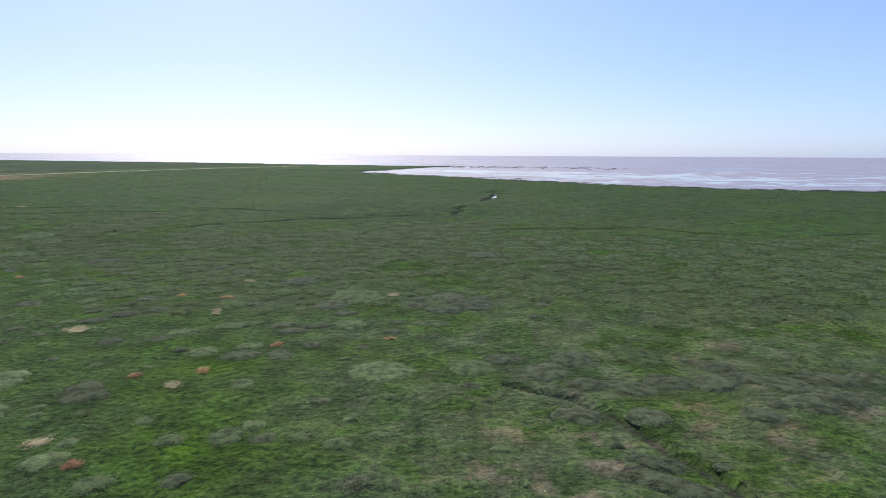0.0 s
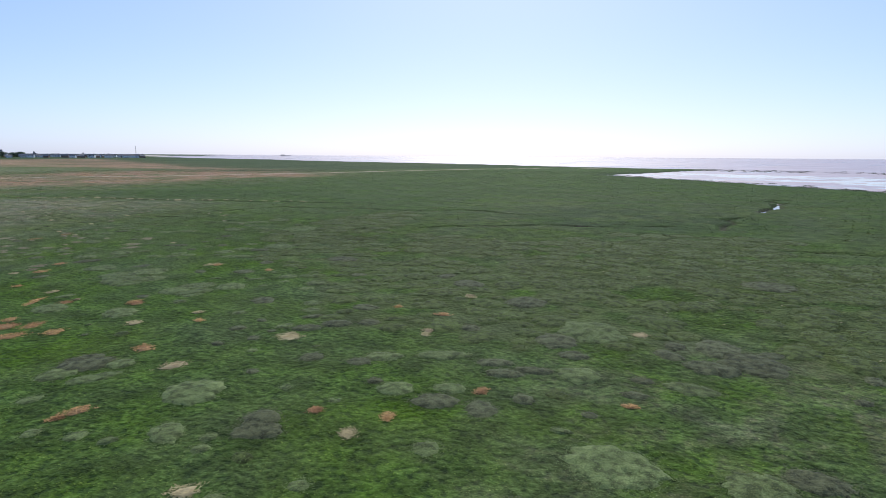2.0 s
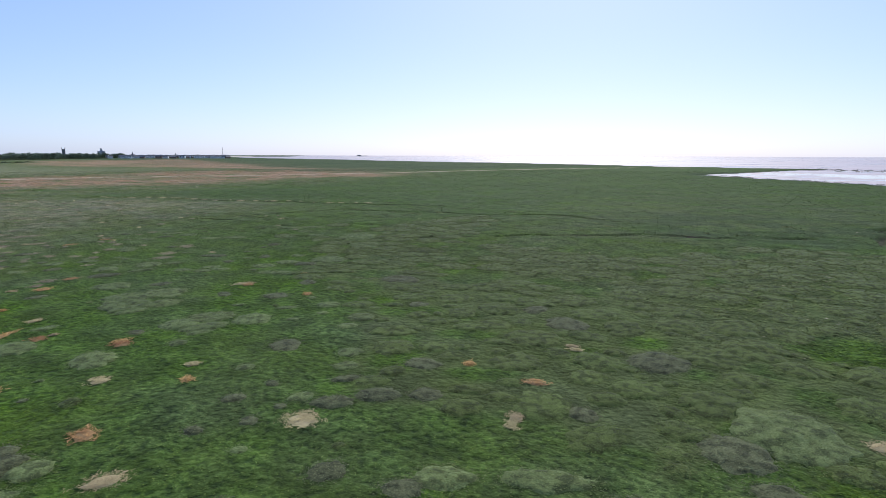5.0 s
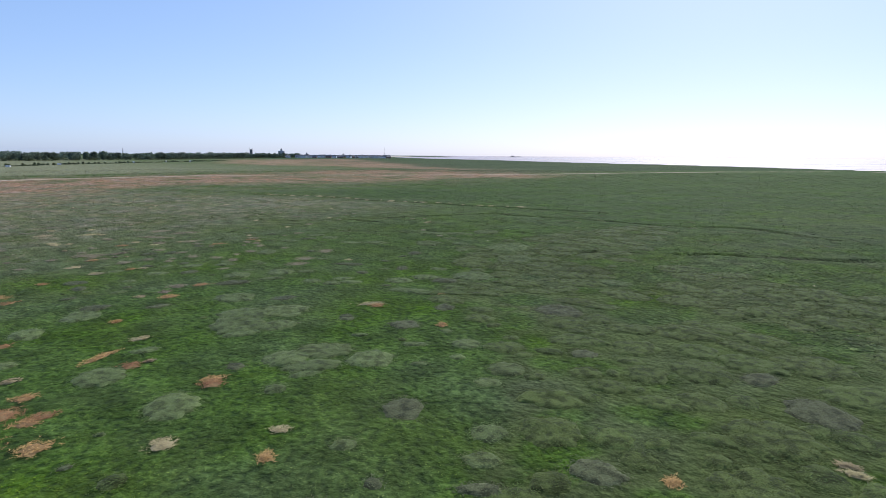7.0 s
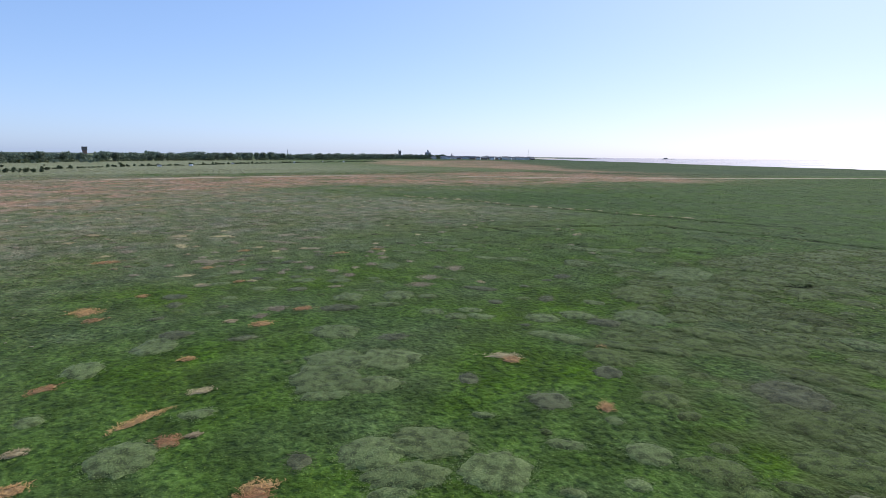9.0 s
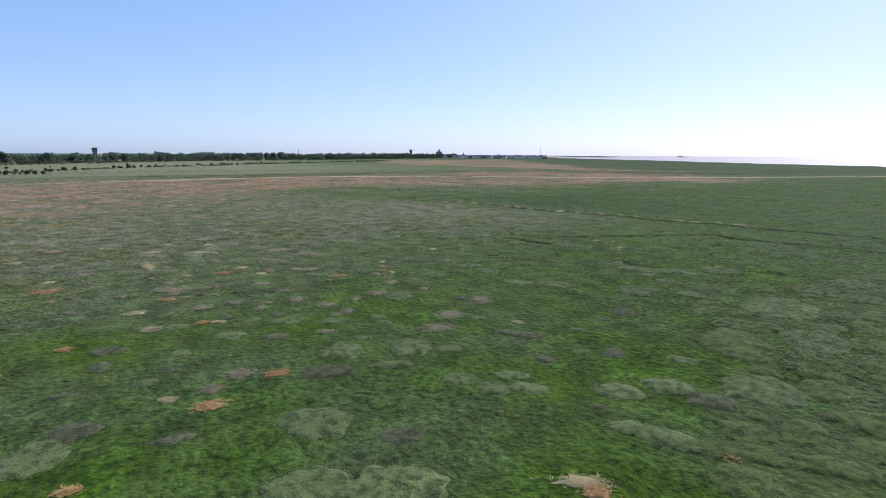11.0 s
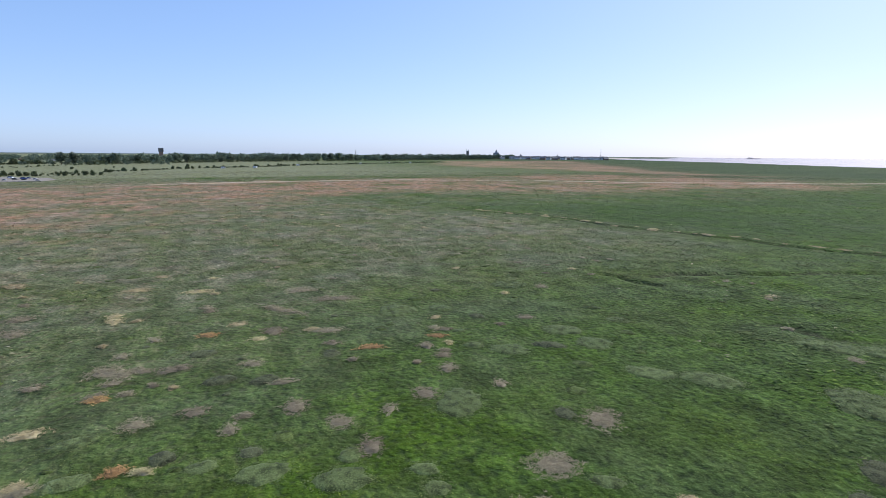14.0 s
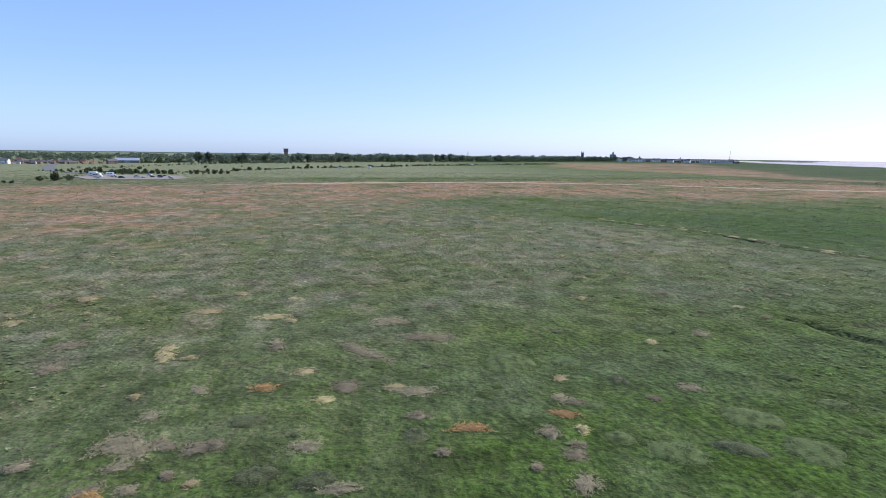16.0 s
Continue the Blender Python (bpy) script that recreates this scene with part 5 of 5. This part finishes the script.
kinds = [house(10, 7.5, 5.0, 3.0, BRICK, TILE, "red brick house with a red tiled roof"),
         house(9, 7, 2.8, 3.2, BRICK, TILE, "low brick bungalow with a red tiled roof"),
         house(12, 8, 5.2, 2.8, RENDER_WALL, SLATE, "white rendered house with a slate roof"),
         house(14, 8, 5.0, 3.0, BRICK, SLATE, "brick house with a grey slate roof")]
used = set()


def settle(k, x, y, turn, s=1.0):
    m = pose(x, y, 0, 0, 0, turn) @ Matrix.Diagonal((s, s, s, 1))
    if k not in used:
        used.add(k)
        kinds[k].matrix_basis = m
    else:
        copy_thing(kinds[k], m)


for k in range(170):        # the brown-roofed village beyond the meadow
    az, dist = 108.6 + 12.6 * r.uniform(0, 1) ** 0.75, r.uniform(575, 690)
    settle(r.choice((0, 1, 1, 3, 3, 2)), *bearing(az, dist), r.uniform(-35, 35) + 110, r.uniform(0.42, 0.62))
for k in range(26):
    settle(r.choice((0, 1, 2)), *bearing(r.uniform(95, 105), r.uniform(850, 1000)), r.uniform(60, 120), r.uniform(0.5, 0.7))
for k in range(190):        # the seaside town on the far shore
    az = r.uniform(52.6, 67.0)
    settle(r.choice((2, 2, 2, 3)), *bearing(az, r.uniform(1520, 2050)), r.uniform(30, 80), r.uniform(1.0, 2.0))


def barn():
    root = new("barn")
    bm = bmesh.new()
    gable_wall(bm, 24, 14, 4.2, 3.6)
    part("wall", bm, STONE, root)
    bm = bmesh.new()
    gable(bm, 24, 14, 4.2, 3.6, 0.5)
    top = part("roof", bm, TIN, root, "pale grey sheet metal roof")
    part("door", boxed((-3, 3, -7.12, -6.9, 0, 4.0)), STEEL, root, "sliding steel door")
    return tagged(root, "long dark barn with a pale grey sheet roof", "barn")


m = bearing(107.8, 640)
barn().matrix_basis = pose(*m, 0, 0, 0, 106.8) @ Matrix.Diagonal((0.85, 0.7, 0.62, 1))


def church():
    root = new("church")
    bm = boxed((-4.5, 4.5, -4.5, 4.5, -0.3, 23))
    part("tower", bm, STONE, root)
    for k in range(4):
        for s in (-1, 1):
            part("merlon", boxed((-4.4 + k * 2.5, -3.1 + k * 2.5, s * 4.0 - 0.5, s * 4.0 + 0.5, 22.9, 24.2)), STONE, root)
    for sx in (-1, 1):
        for sy in (-1, 1):
            bm = bmesh.new()
            limb(bm, (sx * 4, sy * 4, 22.9), (sx * 4, sy * 4, 27), 0.75, 0.08, 4)
            part("pinnacle", bm, STONE, root)
    for s in (-1, 1):
        part("belfry_opening", boxed((-1.0, 1.0, s * 4.5 - 0.08, s * 4.5 + 0.08, 16.5, 20.5)), GLASS, root)
    bm = bmesh.new()
    gable_wall(bm, 26, 12, 8, 5.5)
    nave = part("nave", bm, STONE, root)
    nave.location = (16.5, 0, 0)
    bm = bmesh.new()
    gable(bm, 26, 12, 8, 5.5)
    top = part("roof", bm, SLATE, root)
    top.location = (16.5, 0, 0)
    return tagged(root, "dark stone church with a square pinnacled tower", "church")


church().matrix_basis = pose(*bearing(65.9, 1500), 0, 0, 0, 150) @ Matrix.Diagonal((0.7, 0.7, 0.92, 1))


def water_tower():
    root = new("water_tower")
    part("shaft", boxed((-3.4, 3.4, -3.4, 3.4, -0.3, 16), bevel=0.15), BRICK, root)
    tank = part("tank", boxed((-4.2, 4.2, -4.2, 4.2, 15.6, 21.5), bevel=0.15), STONE, root, "dark overhanging tank")
    for k in range(3):
        part("panel_rib", boxed((-2.6 + k * 2.4, -2.2 + k * 2.4, -4.32, -4.15, 15.8, 21.2)), STEEL, tank)
    part("cornice", boxed((-4.5, 4.5, -4.5, 4.5, 21.4, 22.0)), CONCRETE, root)
    return tagged(root, "square dark brick water tower above the trees", "water tower")


water_tower().matrix_basis = pose(*bearing(94.4, 905), 0, 0, 0, 4) @ Matrix.Diagonal((0.8, 0.8, 0.8, 1))


def grand_hotel():
    root = new("large_building")
    part("wall", boxed((-17, 17, -8, 8, -0.3, 17)), RENDER_GREY, root)
    part("wing", boxed((-9, 6, -9, 9, -0.3, 21)), RENDER_GREY, root)
    part("roof", boxed((-17.4, 17.4, -8.4, 8.4, 17, 18)), SLATE, root)
    turret = part("turret", boxed((1, 6, -3, 3, 20.5, 26)), RENDER_GREY, root)
    bm = bmesh.new()
    limb(bm, (3.5, 0, 25.9), (3.5, 0, 31), 3.0, 0.1, 4)
    part("turret_roof", bm, SLATE, turret)
    for z in range(4):
        for k in range(7):
            windows(root, [(-14.5 + k * 4.8, -8.02 if abs(-14.5 + k * 4.8 + 1.5) > 7.5 else -9.02, 1.5 + z * 4, -1)], 1.6, 2.2)
    return tagged(root, "tall many-windowed pale rendered building above the town", "building")


grand_hotel().matrix_basis = pose(*bearing(63.1, 1800), 0, 0, 0, 152) @ Matrix.Diagonal((1, 1, 0.88, 1))


def mast(height, label):
    root = new("mast")
    bm = bmesh.new()
    for k in range(3):
        a = k * 2.094
        limb(bm, (math.cos(a) * 1.2, math.sin(a) * 1.2, -0.3), (math.cos(a) * 0.3, math.sin(a) * 0.3, height), 0.28, 0.2, 6)
    part("lattice", bm, STEEL, root)
    for k in range(8):
        z = height * (k + 0.5) / 8
        w = 1.2 - 0.9 * z / height
        bm = bmesh.new()
        for q in range(3):
            a, b = q * 2.094, (q + 1) * 2.094
            limb(bm, (math.cos(a) * w, math.sin(a) * w, z), (math.cos(b) * w, math.sin(b) * w, z), 0.12, 0.12, 4)
        part("brace", bm, STEEL, root)
    return tagged(root, label, "mast")


mast(36, "thin lattice radio mast over the town").matrix_basis = pose(*bearing(53.15, 2200), 0)
mast(19, "thin mast rising out of the wood").matrix_basis = pose(*bearing(76.9, 1250), 0)


def spire(height):
    root = new("church_spire")
    part("tower", boxed((-2.5, 2.5, -2.5, 2.5, -0.3, height * 0.55)), STONE, root)
    bm = bmesh.new()
    limb(bm, (0, 0, height * 0.54), (0, 0, height), 2.9, 0.05, 8)
    part("spire", bm, SLATE, root)
    return tagged(root, "slender dark church spire in the town", "church spire")


spire(17).matrix_basis = pose(*bearing(60.7, 1900), 0)
spire(14).matrix_basis = pose(*bearing(57.2, 2000), 0)


def pier():
    root = new("pier")
    part("deck", boxed((-28, 28, -5, 5, 3.4, 4.4)), STONE, root)
    part("pavilion", boxed((-22, -6, -4, 4, 4.4, 8)), STONE, root)
    for k in range(9):
        bm = bmesh.new()
        for s in (-1, 1):
            limb(bm, (-26 + k * 6.5, s * 4, -2), (-26 + k * 6.5, s * 4, 3.5), 0.4, 0.4)
        part("pile", bm, STEEL, root)
    return tagged(root, "long dark pier standing out in the sea", "pier")


pier().matrix_basis = pose(*bearing(40.2, 2900), 0, 0, 0, 62)

# low dunes and shore of the far coast, and the ridge inland
SAND = plain("dune_sand", (0.52, 0.46, 0.38), 0.9, 0.15, 30)
RIDGE = plain("far_ridge", (0.075, 0.100, 0.070), 0.9, 0.3, 60)


def ridge(name, az0, az1, dist, height, width, mat, label, category, seed):
    n = 90
    az = np.linspace(az0, az1, n)
    prof = height * (0.25 + 0.75 * np.array([fnoise(np.array([a * 4]), np.array([0.0]), 9, seed)[0] for a in az])) * np.clip(6 * np.minimum(np.arange(n) / n, 1 - np.arange(n) / n), 0, 1)
    v = []
    for off, k in ((-width, 0.0), (-width * 0.4, 0.75), (0, 1.0), (width * 0.6, 0.6), (width, 0.0)):
        for a, h in zip(az, prof):
            v.append((*bearing(a, dist + off), h * k - 0.4))
    f = [(i * n + j, i * n + j + 1, (i + 1) * n + j + 1, (i + 1) * n + j) for i in range(4) for j in range(n - 1)]
    return tagged(new(name, np_mesh(name, np.array(v), np.array(f), mat, True)), label, category, kind="structure")


ridge("backdrop_hills", 78, 128, 3600, 7, 420, RIDGE, "low hazy wooded ridge far inland", "hills", 81)
ridge("backdrop_coast", 46.5, 56, 2700, 9, 90, RIDGE, "low dark dune coast beyond the town", "dunes", 82)
ridge("backdrop_beach", 50, 54.5, 2350, 4.5, 60, SAND, "pale sand beach below the far town", "beach", 83)

# ---------------------------------------------------------------- the car park and its vehicles
GRAVEL = plain("pale_gravel", (0.23, 0.205, 0.175), 0.95, 0.25, 2)
TAR = plain("worn_asphalt", (0.17, 0.17, 0.175), 0.85, 0.2, 3)


def slab(name, ring, mat, label, category):
    bm = bmesh.new()
    top = [bm.verts.new((x, y, 0.16)) for x, y in ring]
    low = [bm.verts.new((x, y, -0.5)) for x, y in ring]
    bm.faces.new(top)
    for k in range(len(ring)):
        j = (k + 1) % len(ring)
        bm.faces.new((low[k], low[j], top[j], top[k]))
    bmesh.ops.recalc_face_normals(bm, faces=bm.faces)
    return tagged(part(name, bm, mat), label, category, kind="structure")


slab("pavement", [(-330, -48), (-331, -30), (-334, -15), (-348, -13), (-368, -20), (-378, -40), (-374, -62), (-352, -62)], GRAVEL, "pale gravel car park at the marsh edge", "car park")
slab("road", [(-376, -62), (-382, -58), (-430, -100), (-520, -142), (-640, -185), (-642, -191), (-522, -149), (-428, -107)], TAR, "grey lane leading inland across the meadow", "road")


def wheel(parent, x, y, rad):
    bm = bmesh.new()
    limb(bm, (x, y - 0.11, rad), (x, y + 0.11, rad), rad, rad, 14)
    t = part("wheel", bm, TYRE, parent)
    bm = bmesh.new()
    limb(bm, (x, y - 0.125, rad), (x, y + 0.125, rad), rad * 0.6, rad * 0.6, 10)
    part("rim", bm, STEEL, t)


def lofted(sections):
    """A body through cross-sections along x: each (x, half width, z low, z high)."""
    bm = bmesh.new()
    rings = []
    for x, w, z0, z1 in sections:
        c = min(0.12, w * 0.3, (z1 - z0) * 0.3)
        rings.append([bm.verts.new((x, sy, sz)) for sy, sz in ((-w + c, z0), (w - c, z0), (w, z0 + c), (w, z1 - c), (w - c, z1), (-w + c, z1), (-w, z1 - c), (-w, z0 + c))])
    for a, b in zip(rings, rings[1:]):
        for k in range(8):
            bm.faces.new((a[k], a[(k + 1) % 8], b[(k + 1) % 8], b[k]))
    bm.faces.new(rings[0][::-1])
    bm.faces.new(rings[-1])
    bmesh.ops.recalc_face_normals(bm, faces=bm.faces)
    return bm


TYRE = plain("tyre", (0.02, 0.02, 0.02), 0.9, 0.1, 0.2)


def car(paint, label):
    root = new("car")
    part("body", lofted([(-2.1, 0.72, 0.35, 0.80), (-1.9, 0.84, 0.28, 0.95), (-0.9, 0.87, 0.25, 0.98), (0.9, 0.87, 0.25, 0.98), (1.7, 0.84, 0.28, 0.92), (2.1, 0.72, 0.35, 0.72)]), paint, root)
    cabin = part("cabin", lofted([(-1.75, 0.66, 0.94, 1.02), (-1.2, 0.70, 0.94, 1.40), (0.35, 0.70, 0.94, 1.44), (1.1, 0.68, 0.94, 1.00)]), GLASS, root, "dark window glass")
    part("roof", lofted([(-1.2, 0.63, 1.38, 1.45), (0.3, 0.63, 1.42, 1.49)]), paint, cabin)
    for x in (-1.3, 1.3):
        for y in (-0.78, 0.78):
            wheel(root, x, y, 0.31)
    return tagged(root, label, "car", "cars in the marsh car park")


def camper(label):
    root = new("camper_van")
    part("body", lofted([(-3.2, 1.02, 0.5, 2.75), (-3.0, 1.12, 0.45, 2.95), (1.4, 1.12, 0.45, 3.0), (2.0, 1.1, 1.95, 2.85)]), WHITE_PAINT, root)
    cab = part("cab", lofted([(1.3, 1.0, 0.45, 2.1), (2.1, 1.0, 0.45, 1.95), (2.6, 0.96, 0.45, 1.2), (3.2, 0.9, 0.5, 1.05)]), WHITE_PAINT, root)
    part("windscreen", lofted([(2.02, 0.9, 1.25, 1.9), (2.62, 0.88, 1.2, 1.26)]), GLASS, cab)
    for s in (-1, 1):
        part("window", boxed((-2.4, -1.2, s * 1.12 - 0.03, s * 1.12 + 0.03, 1.5, 2.1)), GLASS, root)
        part("window", boxed((-0.6, 0.6, s * 1.12 - 0.03, s * 1.12 + 0.03, 1.5, 2.1)), GLASS, root)
    for x in (-1.9, 2.3):
        for y in (-0.95, 0.95):
            wheel(root, x, y, 0.36)
    return tagged(root, label, "camper van")


def caravan(label):
    root = new("caravan")
    part("body", lofted([(-2.6, 0.9, 0.9, 2.0), (-2.3, 1.08, 0.5, 2.5), (2.2, 1.08, 0.5, 2.5), (2.6, 0.9, 0.8, 1.9)]), WHITE_PAINT, root)
    for s in (-1, 1):
        for x in (-1.5, 1.0):
            part("window", boxed((x - 0.55, x + 0.55, s * 1.08 - 0.03, s * 1.08 + 0.03, 1.35, 1.95)), GLASS, root)
        wheel(root, 0, s * 0.95, 0.32)
    part("drawbar", boxed((2.5, 3.7, -0.08, 0.08, 0.45, 0.55)), STEEL, root)
    return tagged(root, label, "caravan", "white caravans along the bank")


WHITE_PAINT = plain("white_paint", (0.8, 0.8, 0.8), 0.3, 0.05, 2, 0, 0.5)
PAINTS = [plain("white_car_paint", (0.75, 0.75, 0.76), 0.25, 0.05, 2, 0, 0.5), plain("dark_car_paint", (0.035, 0.038, 0.045), 0.2, 0.05, 2, 0, 0.6),
          plain("blue_car_paint", (0.04, 0.09, 0.32), 0.2, 0.05, 2, 0, 0.6), plain("silver_car_paint", (0.42, 0.43, 0.45), 0.3, 0.05, 2, 0.4, 0.5)]
NAMES = ["white parked car on the gravel", "dark parked car on the gravel", "blue parked car on the gravel", "silver parked car on the gravel"]
models = [car(p, n) for p, n in zip(PAINTS, NAMES)]
used = set()
for k, x, y, turn in ((1, -340, -38, 100), (1, -345, -42, 20), (3, -347, -34, 110), (0, -366, -34, 60), (2, -354, -26, 95), (2, -361, -26, 80), (1, -349, -28, 100), (3, -337, -17, 110),
                      (3, -334, -45, 100), (1, -352, -46, 30), (1, -358, -38, 20), (0, -350, -21, 95), (3, -343, -30, 80), (1, -346, -24, 110), (1, -356, -30, 100)):
    m = pose(x, y, 0.16, 0, 0, turn) @ Matrix.Scale(0.64, 4)
    if k in used:
        copy_thing(models[k], m)
    else:
        used.add(k)
        models[k].matrix_basis = m
camper("white camper van parked on the gravel").matrix_basis = pose(-347, -50, 0.16, 0, 0, 75) @ Matrix.Scale(0.66, 4)
camper("white camper van with its side to the marsh").matrix_basis = pose(-362, -57, 0.16, 0, 0, 85) @ Matrix.Scale(0.66, 4)
camper("white camper van beside the bank scrub").matrix_basis = pose(-360, -49, 0.16, 0, 0, 110) @ Matrix.Scale(0.62, 4)
first = caravan("white caravan standing by the bank bushes")
first.matrix_basis = pose(-527, 57.5, 0, 0, 0, 100) @ Matrix.Scale(0.6, 4)
for x, y, turn in ((-548, 82, 60), (-632, 127, 90), (-722, 211, 70), (-782, 262, 40), (-800, 298, 80)):
    copy_thing(first, pose(x, y, 0, 0, 0, turn))
